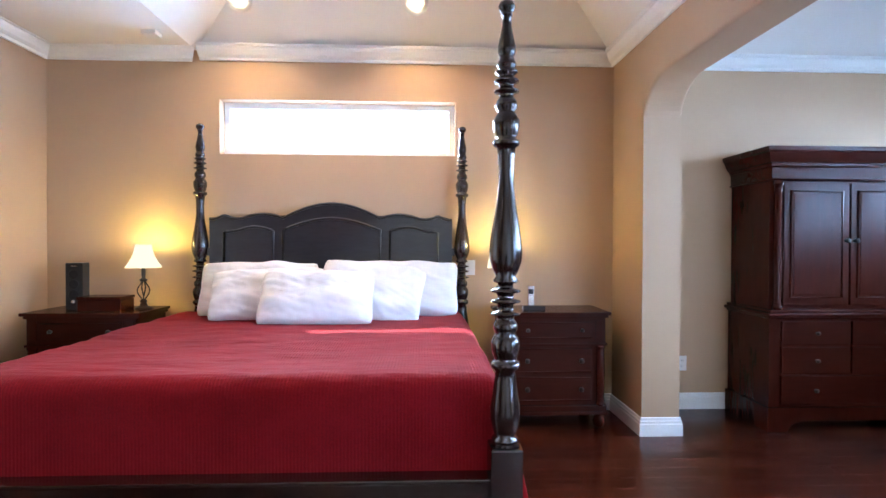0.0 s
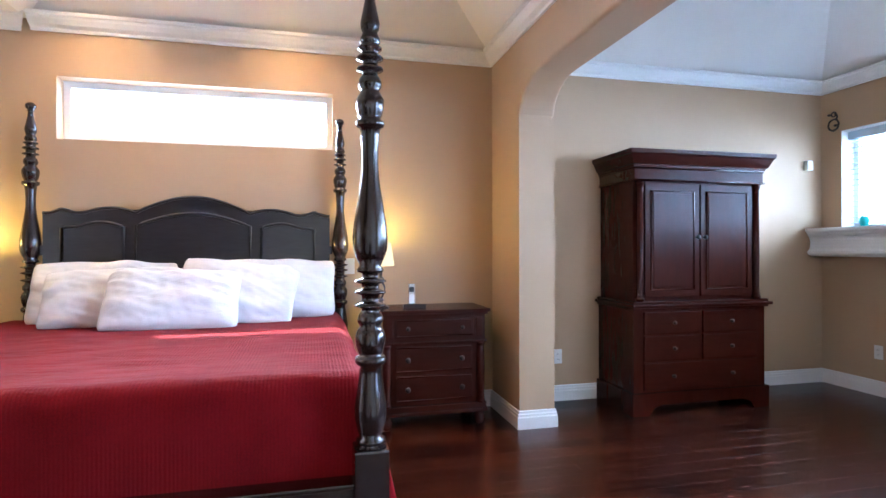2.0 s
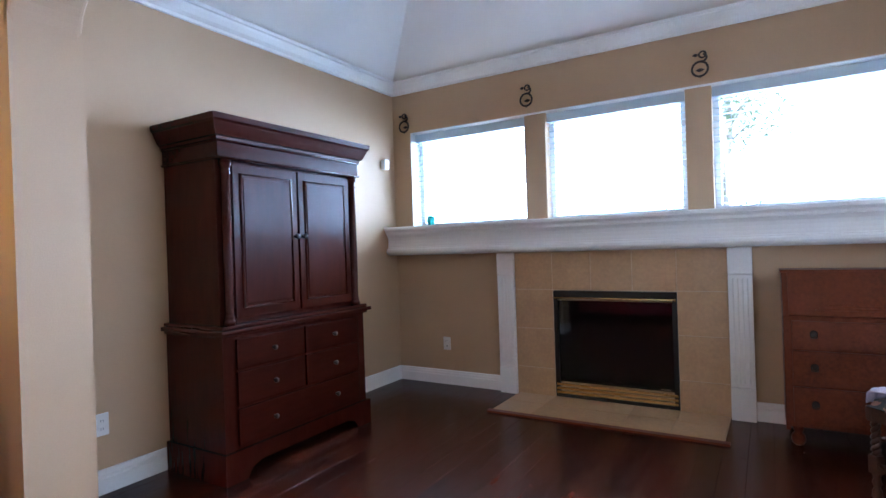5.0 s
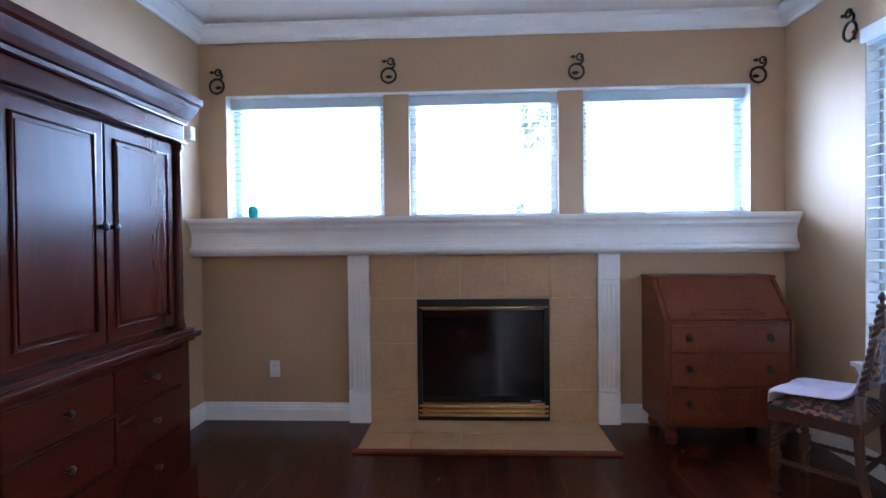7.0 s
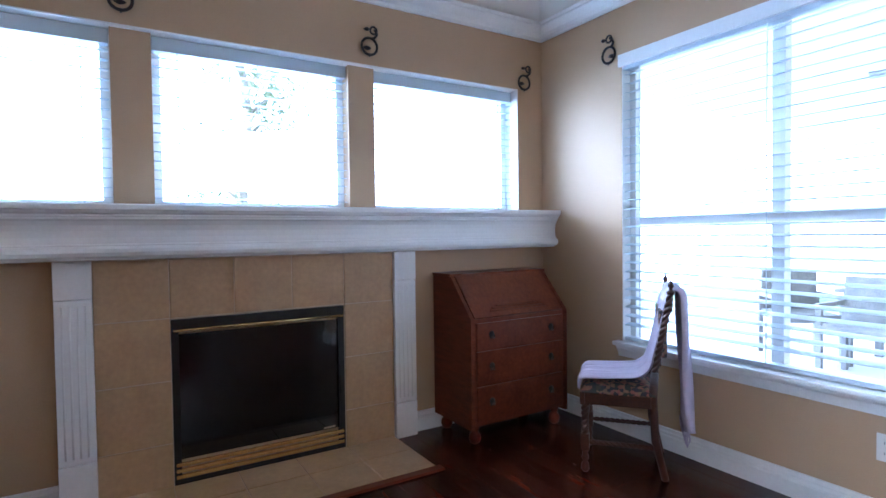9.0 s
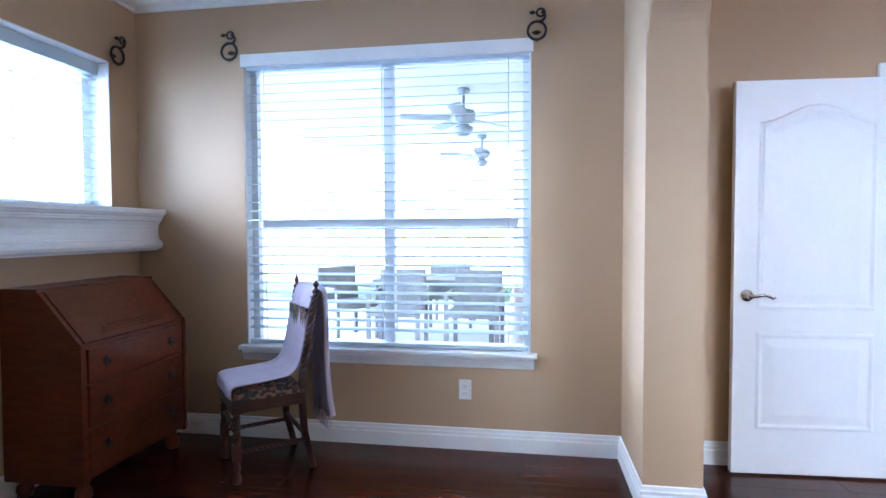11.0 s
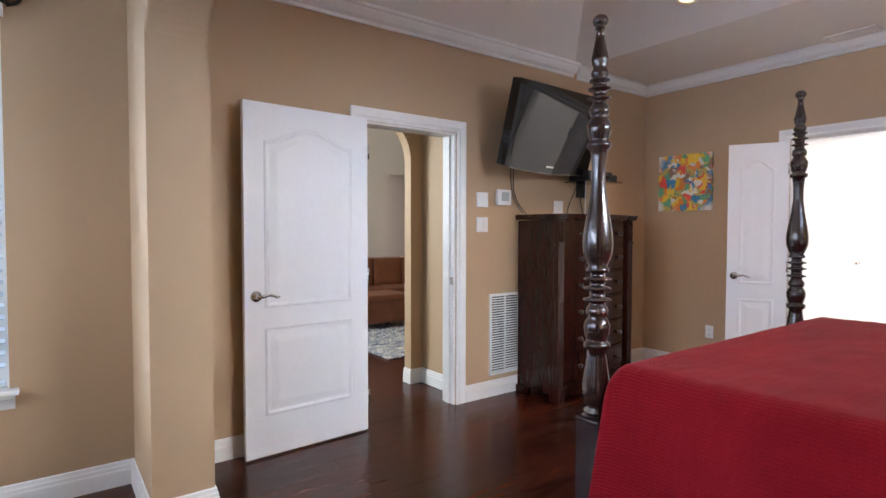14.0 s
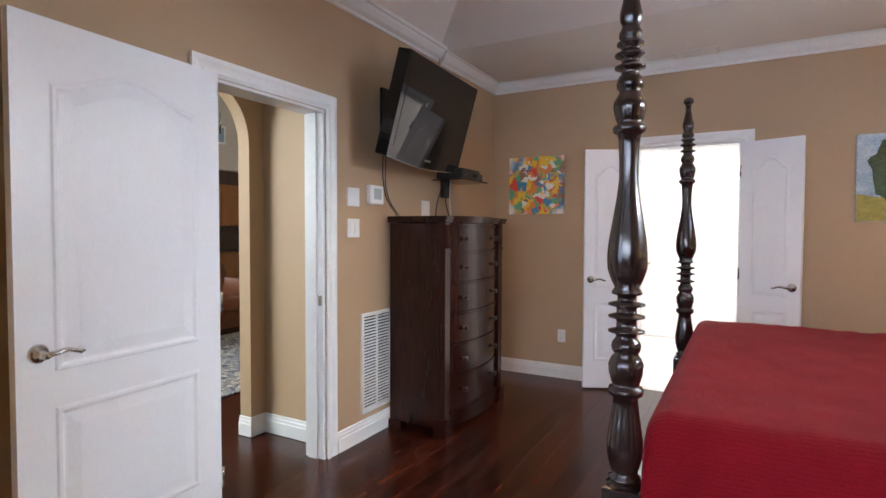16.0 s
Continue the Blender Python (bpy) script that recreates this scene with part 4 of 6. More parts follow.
for y, z in ((4.441, 2.385), (3.228, 2.43), (1.948, 2.425), (0.752, 2.37)):
    scroll((XE, y, z), -90, 1)
for x, z in ((4.876, 2.41), (3.025, 2.425)):
    scroll((x, YS, z), 180, 1)

# ---- fireplace ----
o = thing("fireplace", "gas fireplace with black glass and brass louvres in a tiled surround", "fireplace", (0, 0, 0))
FX = XE - 0.03
bm = boxes((FX, XE, 1.818, 2.14, 0.0, 1.16), (FX, XE, 3.052, 3.376, 0.0, 1.16), (FX, XE, 2.14, 3.052, 0.855, 1.16))
part("surround_backing", bm, GROUT, o)
rows_z = (0.004, 0.232, 0.548, 0.862, 1.158)


def tile(parent, x0, x1, y0, y1, z0, z1):
    g = 0.003
    part("tile", boxes((x0, x1, y0 + g, y1 - g, z0 + (g if z0 > 0.01 else 0), z1 - g), bevel=0.002), TILE, parent)


for z0, z1 in zip(rows_z, rows_z[1:]):
    if z1 < 0.9:
        tile(o, FX - 0.008, FX, 1.818, 2.138, z0, z1)
        tile(o, FX - 0.008, FX, 3.054, 3.376, z0, z1)
    else:
        for y0, y1 in ((1.818, 2.138), (2.138, 2.442), (2.442, 2.748), (2.748, 3.054), (3.054, 3.376)):
            tile(o, FX - 0.008, FX, y0, y1, z0, z1)
# firebox
bm = boxes((FX - 0.004, XE + 0.3, 2.142, 2.175, 0.012, 0.852), (FX - 0.004, XE + 0.3, 3.017, 3.05, 0.012, 0.852), (FX - 0.004, XE + 0.3, 2.175, 3.017, 0.80, 0.852), (FX - 0.004, XE + 0.3, 2.175, 3.017, 0.012, 0.04))
part("firebox_frame", bm, BLACKMETAL, o)
bm = boxes((XE + 0.25, XE + 0.3, 2.175, 3.017, 0.04, 0.80))
part("firebox_back", bm, mat("sooty_firebrick", (0.03, 0.026, 0.024), 0.9, vary=0.3, scale=5, bump=0.4), o)
part("fire_glass", boxes((FX + 0.012, FX + 0.016, 2.175, 3.017, 0.135, 0.775)), SCREEN, o, "dark reflective glass front")
part("hood_bar", tube(bmesh.new(), [(FX - 0.012, 2.15, 0.797), (FX - 0.012, 3.042, 0.797)], 0.008, 8), BRASS, o, "polished brass bar")
lv = boxes((FX - 0.006, FX + 0.004, 2.15, 3.042, -0.010, 0.010), bevel=0.003)
louv = part("louvre", lv, BRASS, o, "brass louvre")
louv.location.z = 0.052
for k in range(1, 3):
    tagged(share("louvre", louv, o, pose(0, 0, 0.052 + 0.031 * k)), "brass louvre")
part("badge", boxes((FX + 0.009, FX + 0.012, 2.20, 2.27, 0.142, 0.152)), NICKEL, o)
for k, y in enumerate((2.36, 2.52, 2.70, 2.86)):
    lg = tube(bmesh.new(), [(XE + 0.10 + 0.05 * (k % 2), y - 0.16, 0.2 + 0.05 * (k % 3)), (XE + 0.12, y, 0.23 + 0.04 * (k % 2)), (XE + 0.15, y + 0.15, 0.2 + 0.07 * ((k + 1) % 2))], [0.04, 0.045, 0.035], 10)
    part("ceramic_log", lg, BARK, o)

# hearth, flush with the floor, splayed towards the room
hearth = thing("hearth", "beige tiled hearth with a wooden border on the floor", "hearth")
HXF = 4.99
part("hearth_bed", prism(bmesh.new(), [(XE - 0.03, 1.824), (XE - 0.03, 3.368), (HXF, 3.36), (HXF, 1.83)], "z", 0.0, 0.008), GROUT, hearth)


def hearth_tile(y0, y1, x0, x1, ya, yb):
    g = 0.003
    part("tile", prism(bmesh.new(), [(x1 - g, ya + g), (x1 - g, yb - g), (x0 + g, y1 - g), (x0 + g, y0 + g)], "z", 0.008, 0.014), TILE, hearth)


ys = [1.826, 2.134, 2.442, 2.750, 3.058, 3.366]
for a, b in zip(ys, ys[1:]):
    hearth_tile(a, b, HXF + 0.27, XE - 0.032, a, b)
    hearth_tile(a, b, HXF, HXF + 0.27, a, b)
bm = boxes((HXF - 0.05, HXF, 1.80, 3.39, 0.0, 0.014), bevel=0.003)
part("border", bm, OAK, hearth, "reddish wooden border strip")

# white pilasters and the long mantel shelf
for y0, y1 in ((3.376, 3.525), (1.672, 1.818)):
    p = thing("pilaster", "white faintly fluted wooden pilaster beside the fireplace", "pilaster", (0, 0, 0), 0, "mantel pilasters")
    part("shaft", boxes((XE - 0.058, XE, y0 + 0.001, y1 - 0.001, 0.223, 0.982), bevel=0.003), TRIM, p)
    for k in range(4):
        yy = y0 + 0.03 + (y1 - y0 - 0.06) * k / 3
        part("reed", tube(bmesh.new(), [(XE - 0.053, yy, 0.25), (XE - 0.053, yy, 0.955)], 0.0072, 8), TRIM, p)
    part("plinth", boxes((XE - 0.062, XE, y0, y1, 0, 0.22), bevel=0.004), TRIM, p)
    part("capital", boxes((XE - 0.062, XE, y0, y1, 0.985, 1.16), bevel=0.004), TRIM, p)
MANT = [(0, 0), (0.125, 0), (0.127, 0.008), (0.145, 0.010), (0.160, 0.020), (0.166, 0.036), (0.162, 0.052), (0.150, 0.062), (0.143, 0.064), (0.143, 0.070), (0.138, 0.076), (0.134, 0.105), (0.134, 0.135), (0.139, 0.160), (0.150, 0.180), (0.160, 0.188), (0.160, 0.198), (0.168, 0.200), (0.168, 0.210), (0.178, 0.216), (0.184, 0.228), (0.193, 0.230), (0.193, 0.252), (0.188, 0.258), (0, 0.258)]
structure("mantel_shelf", run(bmesh.new(), MANT, "y", YS, YN, XE, -1, 1.165, 0, 0), TRIM, "long white moulded mantel shelf from wall to wall", "mantel")

# small things by the windows
o = thing("glass_ornament", "small green glass globe on the window ledge", "ornament", (XE + 0.05, 4.227, 1.423))
part("globe", lathe(bmesh.new(), [(0.012, 0.0), (0.02, 0.004), (0.03, 0.02), (0.04, 0.05), (0.036, 0.078), (0.022, 0.095), (0.012, 0.1)], seg=16), mat("green_glass", (0.03, 0.35, 0.28), 0.1, vary=0.1, bump=0), o)
o = thing("motion_sensor", "small white sensor box high in the corner", "sensor", (5.36, YN, 2.0))
part("case", boxes((-0.03, 0.03, -0.045, 0, -0.045, 0.045), bevel=0.008), PLASTICW, o)
part("lens", boxes((-0.022, 0.022, -0.049, -0.044, -0.035, 0.005), bevel=0.002), TRIM, o)

# ---- slant-front desk ----
o = thing("secretary_desk", "reddish-brown slant-front secretary desk with three drawers", "desk", (XE - 0.012, 1.135, 0), -90)
# local: x along the wall (front looks to -y)
w, dl, du = 0.74, 0.42, 0.20
side = [(0, 0.12), (0, 1.0), (-du, 1.0), (-dl, 0.755), (-dl, 0.12)]
part("body", prism(bmesh.new(), side, "x", -w / 2, w / 2), OAK, o)
for s in (-1, 1):
    part("side_panel", prism(bmesh.new(), [(0.0, 0.1), (0, 1.008), (-du - 0.006, 1.008), (-dl - 0.01, 0.76), (-dl - 0.01, 0.1)], "x", s * w / 2 - 0.01, s * w / 2 + 0.012), OAK, o)
part("top", boxes((-w / 2 - 0.018, w / 2 + 0.018, -du - 0.014, 0, 1.0, 1.018), bevel=0.005), OAK, o)
ang = math.atan2(1.0 - 0.755, dl - du)
ca, sa = math.cos(ang), math.sin(ang)


def on_slope(u, v, out):
    """v up the sloping lid from its hinge, out from it."""
    return (u, -dl + v * ca - out * sa, 0.755 + v * sa + out * ca)


def slope_box(u0, u1, v0, v1, o0, o1):
    bm = bmesh.new()
    vs = [bm.verts.new(on_slope(u, v, q)) for u in (u0, u1) for v in (v0, v1) for q in (o0, o1)]
    for q in ((0, 1, 3, 2), (4, 6, 7, 5), (0, 4, 5, 1), (2, 3, 7, 6), (0, 2, 6, 4), (1, 5, 7, 3)):
        bm.faces.new([vs[i] for i in q])
    return bm


ll = math.hypot(1.0 - 0.755, dl - du)
lid = part("slant_lid", slope_box(-w / 2 + 0.02, w / 2 - 0.02, 0.006, ll - 0.004, -0.002, 0.014), OAK, o)
for k, hwid in enumerate((0.22, 0.20, 0.16)):
    part("carved_bar", slope_box(-hwid, hwid, 0.04 + 0.018 * k, 0.05 + 0.018 * k, 0.013, 0.019), OAK, lid)
for z0, z1 in ((0.575, 0.735), (0.365, 0.565), (0.15, 0.355)):
    dr = part("drawer", boxes((-w / 2 + 0.03, w / 2 - 0.03, -dl - 0.014, -dl, z0, z1), bevel=0.004), OAK, o)
    for s in (-1, 1):
        pl = part("pull_plate", lathe(bmesh.new(), [(0.018, 0), (0.02, -0.003), (0.012, -0.005)], (0, 0), 12, "y"), BRONZE, dr)
        pl.location = (s * 0.235, -dl - 0.013, (z0 + z1) / 2 + 0.01)
        part("pull", tube(bmesh.new(), [(s * 0.235 - 0.016, -dl - 0.018, (z0 + z1) / 2 + 0.006), (s * 0.235 - 0.014, -dl - 0.024, (z0 + z1) / 2 - 0.012), (s * 0.235 + 0.014, -dl - 0.024, (z0 + z1) / 2 - 0.012), (s * 0.235 + 0.016, -dl - 0.018, (z0 + z1) / 2 + 0.006)], 0.004, 6), BRONZE, dr)
for x in (-w / 2 + 0.05, w / 2 - 0.05):
    for y in (-dl + 0.05, -0.05):
        part("bun_foot", lathe(bmesh.new(), [(0.014, 0), (0.03, 0.01), (0.038, 0.035), (0.034, 0.06), (0.02, 0.075), (0.026, 0.09), (0.03, 0.121)], (x, y), 14), OAK, o)

# ---- side chair with barley-twist legs ----
chair = thing("side_chair", "carved walnut chair with twist legs and floral tapestry seat", "chair", (4.52, 0.93, 0), 130)
# local: front looks to -y, back at +y


def twist(p0, p1, r, turns, seg=8):
    """A barley-twist bar of two strands."""
    bm = bmesh.new()
    p0, p1 = Vector(p0), Vector(p1)
    d = (p1 - p0).normalized()
    u = d.cross(Vector((0.3, 0.2, 0.93))).normalized()
    v = d.cross(u)
    for ph in (0, math.pi):
        n = int(turns * 10)
        pts = [p0 + (p1 - p0) * (k / n) + (u * math.cos(2 * math.pi * turns * k / n + ph) + v * math.sin(2 * math.pi * turns * k / n + ph)) * r * 0.45 for k in range(n + 1)]
        tube(bm, pts, r * 0.62, seg)
    return bm


sw, sd, sh = 0.42, 0.38, 0.46
for s in (-1, 1):
    leg = part("front_leg", twist((s * (sw / 2 - 0.025), -sd / 2 + 0.025, 0.20), (s * (sw / 2 - 0.025), -sd / 2 + 0.025, 0.37), 0.020, 3), CHAIRWOOD, chair)
    x, y = s * (sw / 2 - 0.025), -sd / 2 + 0.025
    part("leg_block", boxes((x - 0.022, x + 0.022, y - 0.022, y + 0.022, 0.36, 0.42), bevel=0.004), CHAIRWOOD, leg)
    part("leg_block", boxes((x - 0.022, x + 0.022, y - 0.022, y + 0.022, 0.12, 0.205), bevel=0.004), CHAIRWOOD, leg)
    bm = bmesh.new()
    lathe(bm, [(0.014, 0), (0.022, 0.012), (0.02, 0.04), (0.012, 0.055), (0.02, 0.075), (0.014, 0.1), (0.02, 0.121)], (x, y), 12)
    part("turned_foot", bm, CHAIRWOOD, leg)
    x, y = s * (sw / 2 - 0.025), sd / 2 - 0.02
    part("back_leg", tube(bmesh.new(), [(x, y + 0.06, 0), (x, y + 0.012, 0.2), (x, y, 0.42), (x, y + 0.01, 0.55)], [0.018, 0.02, 0.022, 0.02], 10), CHAIRWOOD, chair)
    part("back_post", twist((x, y + 0.01, 0.55), (x, y + 0.085, 0.96), 0.018, 6), CHAIRWOOD, chair)
    fin = lathe(bmesh.new(), [(0.02, 0.95), (0.022, 0.962), (0.01, 0.97), (0.008, 0.978), (0.016, 0.99), (0.015, 1.0), (0.004, 1.02)], (x, y + 0.085), 10)
    part("finial", fin, CHAIRWOOD, chair)
    part("side_stretcher", twist((x, -sd / 2 + 0.03, 0.16), (x, sd / 2, 0.16), 0.013, 6), CHAIRWOOD, chair)
part("front_stretcher", twist((-sw / 2 + 0.04, -sd / 2 + 0.025, 0.27), (sw / 2 - 0.04, -sd / 2 + 0.025, 0.27), 0.013, 6), CHAIRWOOD, chair)
part("back_stretcher", twist((-sw / 2 + 0.04, sd / 2 - 0.01, 0.20), (sw / 2 - 0.04, sd / 2 - 0.01, 0.20), 0.013, 6), CHAIRWOOD, chair)
bm = boxes((-sw / 2, sw / 2, -sd / 2, -sd / 2 + 0.025, 0.365, 0.43), (-sw / 2, sw / 2, sd / 2 - 0.03, sd / 2 - 0.005, 0.365, 0.43), (-sw / 2, -sw / 2 + 0.025, -sd / 2 + 0.025, sd / 2 - 0.03, 0.365, 0.43), (sw / 2 - 0.025, sw / 2, -sd / 2 + 0.025, sd / 2 - 0.03, 0.365, 0.43), bevel=0.004)
part("seat_frame", bm, CHAIRWOOD, chair, "grooved walnut seat rail")
part("top_rail", boxes((-sw / 2 + 0.02, sw / 2 - 0.02, sd / 2 + 0.045, sd / 2 + 0.075, 0.86, 0.93), bevel=0.01), CHAIRWOOD, chair)
part("lower_rail", boxes((-sw / 2 + 0.02, sw / 2 - 0.02, sd / 2 - 0.005, sd / 2 + 0.02, 0.58, 0.62), bevel=0.006), CHAIRWOOD, chair)


def tapestry():
    m = mat("floral_tapestry", (0.09, 0.06, 0.05), 0.95, vary=0.2, scale=20, fine=200, bump=0.5)
    nt, N = m.node_tree, m.node_tree.nodes
    v = N.new("ShaderNodeTexVoronoi")
    v.inputs["Scale"].default_value = 58
    r = N.new("ShaderNodeValToRGB")
    e = r.color_ramp.elements
    e[0].position, e[0].color = 0.0, (0.04, 0.035, 0.05, 1)
    e[1].position, e[1].color = 1.0, (0.30, 0.10, 0.08, 1)
    e.new(0.4).color = (0.045, 0.05, 0.04, 1)
    e.new(0.65).color = (0.28, 0.17, 0.10, 1)
    co = N.new("ShaderNodeTexCoord")
    nt.links.new(co.outputs["Object"], v.inputs["Vector"])
    sep = N.new("ShaderNodeSeparateColor")
    nt.links.new(v.outputs["Color"], sep.inputs[0])
    nt.links.new(sep.outputs[0], r.inputs[0])
    nt.links.new(r.outputs[0], N["Principled BSDF"].inputs["Base Color"])
    return m


TAP = tapestry()
bm = bmesh.new()
rows = []
for i in range(17):
    row = []
    for j in range(17):
        u, v = 2 * i / 16 - 1, 2 * j / 16 - 1
        edge = max(abs(u), abs(v))
        row.append(bm.verts.new((u * (sw / 2 + 0.004), v * (sd / 2 - 0.005), 0.43 + 0.055 * (1 - edge ** 6) ** 0.5 * (0.8 + 0.2 * (1 - u * u) * (1 - v * v)))))
    rows.append(row)
for a, b in zip(rows, rows[1:]):
    for j in range(16):
        bm.faces.new((a[j], a[j + 1], b[j + 1], b[j])).smooth = True
box(bm, -sw / 2 - 0.002, sw / 2 + 0.002, -sd / 2 + 0.006, sd / 2 - 0.006, 0.425, 0.432)
part("seat", bm, TAP, chair, "dark floral tapestry cushion")
bk = boxes((-sw / 2 + 0.045, sw / 2 - 0.045, sd / 2 + 0.01, sd / 2 + 0.05, 0.62, 0.865), bevel=0.012)
part("back_panel", bk, TAP, chair, "dark floral tapestry back")


# throw: over the seat, up the back and down behind
def cloth(name, line, width, wander, seed, material, label, cat, matrix):
    """A strip of cloth along a line of (y, z), with soft lengthwise folds."""
    pts = []
    for (a, b), (c, d) in zip(line, line[1:]):
        for k in range(8):
            pts.append((a + (c - a) * k / 8, b + (d - b) * k / 8))
    pts.append(line[-1])
    for _ in range(6):
        pts = [pts[0]] + [((p[0] + q[0] * 2 + r[0]) / 4, (p[1] + q[1] * 2 + r[1]) / 4) for p, q, r in zip(pts, pts[1:], pts[2:])] + [pts[-1]]
    bm = bmesh.new()
    rows, n = [], 28
    for k, (y, z) in enumerate(pts):
        t = k / (len(pts) - 1)
        w, x0, fold = width(t)
        ya, za = pts[max(k - 1, 0)]
        yb, zb = pts[min(k + 1, len(pts) - 1)]
        l = math.hypot(yb - ya, zb - za)
        ny, nz = -(zb - za) / l, (yb - ya) / l
        row = []
        for j in range(n + 1):
            u = j / n - 0.5
            f = fold * (0.5 + 0.5 * math.sin(j * 1.9 + seed + 1.5 * math.sin(t * 4)) + 0.5 * noise.noise(Vector((u * 6, t * 5, seed))))
            row.append(bm.verts.new((x0 + u * w + 0.01 * noise.noise(Vector((u * 3, t * 7, seed + 4))), y + ny * f, z + nz * f)))
        rows.append(row)
    for a, b in zip(rows, rows[1:]):
        for j in range(n):
            bm.faces.new((a[j], a[j + 1], b[j + 1], b[j])).smooth = True
    o = obj(name, bm, material)
    tagged(o, label, cat)
    o.matrix_basis = matrix
    s = o.modifiers.new("thickness", "SOLIDIFY")
    s.thickness = 0.006
    return o


CM = pose(4.52, 0.93, 0, 0, 0, 130)
throw = cloth("throw_blanket", [(-0.195, 0.44), (-0.19, 0.50), (-0.05, 0.505), (0.10, 0.515), (0.16, 0.56), (0.205, 0.72), (0.235, 0.90), (0.262, 0.968), (0.30, 0.95), (0.312, 0.72), (0.325, 0.46), (0.33, 0.24)],
                 lambda t: (0.37 - 0.07 * min(1, max(0, (t - 0.2) / 0.4)) + 0.02 * max(0, t - 0.75) * 4, 0.02 - 0.03 * t, 0.012 + 0.02 * t + 0.045 * max(0, t - 0.62)), 0, 2.0, LAV,
                 "lavender knitted throw draped over the chair back", "throw", CM)
for j in range(14):
    x = -0.155 + 0.29 * j / 13
    part("fringe", tube(bmesh.new(), [(x, 0.335 + 0.012 * math.sin(j * 2.1), 0.25), (x + 0.004 * math.sin(j), 0.338 + 0.012 * math.sin(j * 2.1), 0.20), (x + 0.006 * math.cos(j * 3), 0.335, 0.165)], 0.004, 5), LAV, throw)


# ---- doors ----
def door_leaf(w, h, t, arch):
    """Parts list of a two-panel moulded leaf: hinge edge at x=0, faces along y."""
    out = []
    out.append(("slab", boxes((0, w, -t / 2, t / 2, 0, h), bevel=0.002)))
    m = 0.115 if w > 0.6 else 0.085
    for s in (-1, 1):
        y = s * t / 2
        lo, mid0, mid1, hi = 0.235, 0.74, 0.86, h - 0.125

        def upper(x, inset):
            u = (x - w / 2) / (w / 2 - m)
            return hi - 0.085 - inset + 0.085 * (0.5 + 0.5 * math.cos(math.pi * max(-1, min(1, u * 1.0))))
        steps = ((0.0, 0.0005), (0.007, 0.006), (0.016, 0.007), (0.028, 0.001), (0.036, 0.001), (0.078, 0.0075))
        for kind in ("low", "high"):
            bm = bmesh.new()
            rings = []
            for inset, up in steps:
                a, b = m + inset, w - m - inset
                if kind == "low":
                    pts = [(a, lo + inset), (b, lo + inset), (b, mid0 - inset), (a, mid0 - inset)]
                else:
                    pts = [(a, mid1 + inset), (b, mid1 + inset)] + [(b + (a - b) * k / 24, upper(b + (a - b) * k / 24, inset)) for k in range(25)]
                rings.append([bm.verts.new((u, y + s * up, v)) for u, v in pts])
            for p, q in zip(rings, rings[1:]):
                for k in range(len(p)):
                    bm.faces.new((p[k], p[(k + 1) % len(p)], q[(k + 1) % len(p)], q[k]))
            f = bm.faces.new(rings[-1])
            bmesh.ops.triangulate(bm, faces=[f])
            out.append(("raised_panel", bm))
    return out


def lever(parent, x, y, z, s, towards):
    h = part("handle", lathe(bmesh.new(), [(0.032, 0), (0.032, s * 0.006), (0.026, s * 0.012), (0.012, s * 0.014), (0.011, s * 0.045), (0.012, s * 0.058)], (0, 0), 20, "y"), NICKEL, parent, "brushed nickel lever handle")
    h.location = (x, y, z)
    d = towards
    part("lever", tube(bmesh.new(), [(0, s * 0.05, 0), (d * 0.03, s * 0.052, 0.003), (d * 0.065, s * 0.052, 0.008), (d * 0.09, s * 0.052, 0.0), (d * 0.105, s * 0.052, -0.008), (d * 0.118, s * 0.052, -0.004)], [0.011, 0.010, 0.008, 0.008, 0.007, 0.005], 8), NICKEL, h)


def door(name, at, rz, w, h, label, handle_side, lever_x, flip=1):
    o = thing(name, label, "door", at, rz, kind="structure")
    t = 0.036
    leaf = None
    for n, bm in door_leaf(w, h, t, True):
        if n == "slab":
            leaf = part("door_panel", bm, DOORW, o)
        else:
            part(n, bm, DOORW, leaf)
    for s in (-1, 1):
        lever(o, lever_x, s * t / 2, 0.93, s, -1 if lever_x > w / 2 else 1)
    for z in (0.22, h / 2, h - 0.22):
        part("hinge", lathe(bmesh.new(), [(0.007, z - 0.045), (0.007, z + 0.045)], (-0.004, flip * (t / 2 + 0.004)), 8), NICKEL, o)
    return o


door("door_1", (1.222, 0.630, 0.012), 3.1, 0.80, 2.03, "open white two-panel door with an arched top panel", 1, 0.735)
door("door_2", (-1.965, 1.885, 0.012), -62, 0.43, 2.03, "open narrow white double-door leaf with nickel lever", 1, 0.375)
door("door_3", (-1.965, 2.675, 0.012), 68, 0.42, 2.03, "open narrow white panelled leaf of the bathroom doors", 1, 0.365, -1)


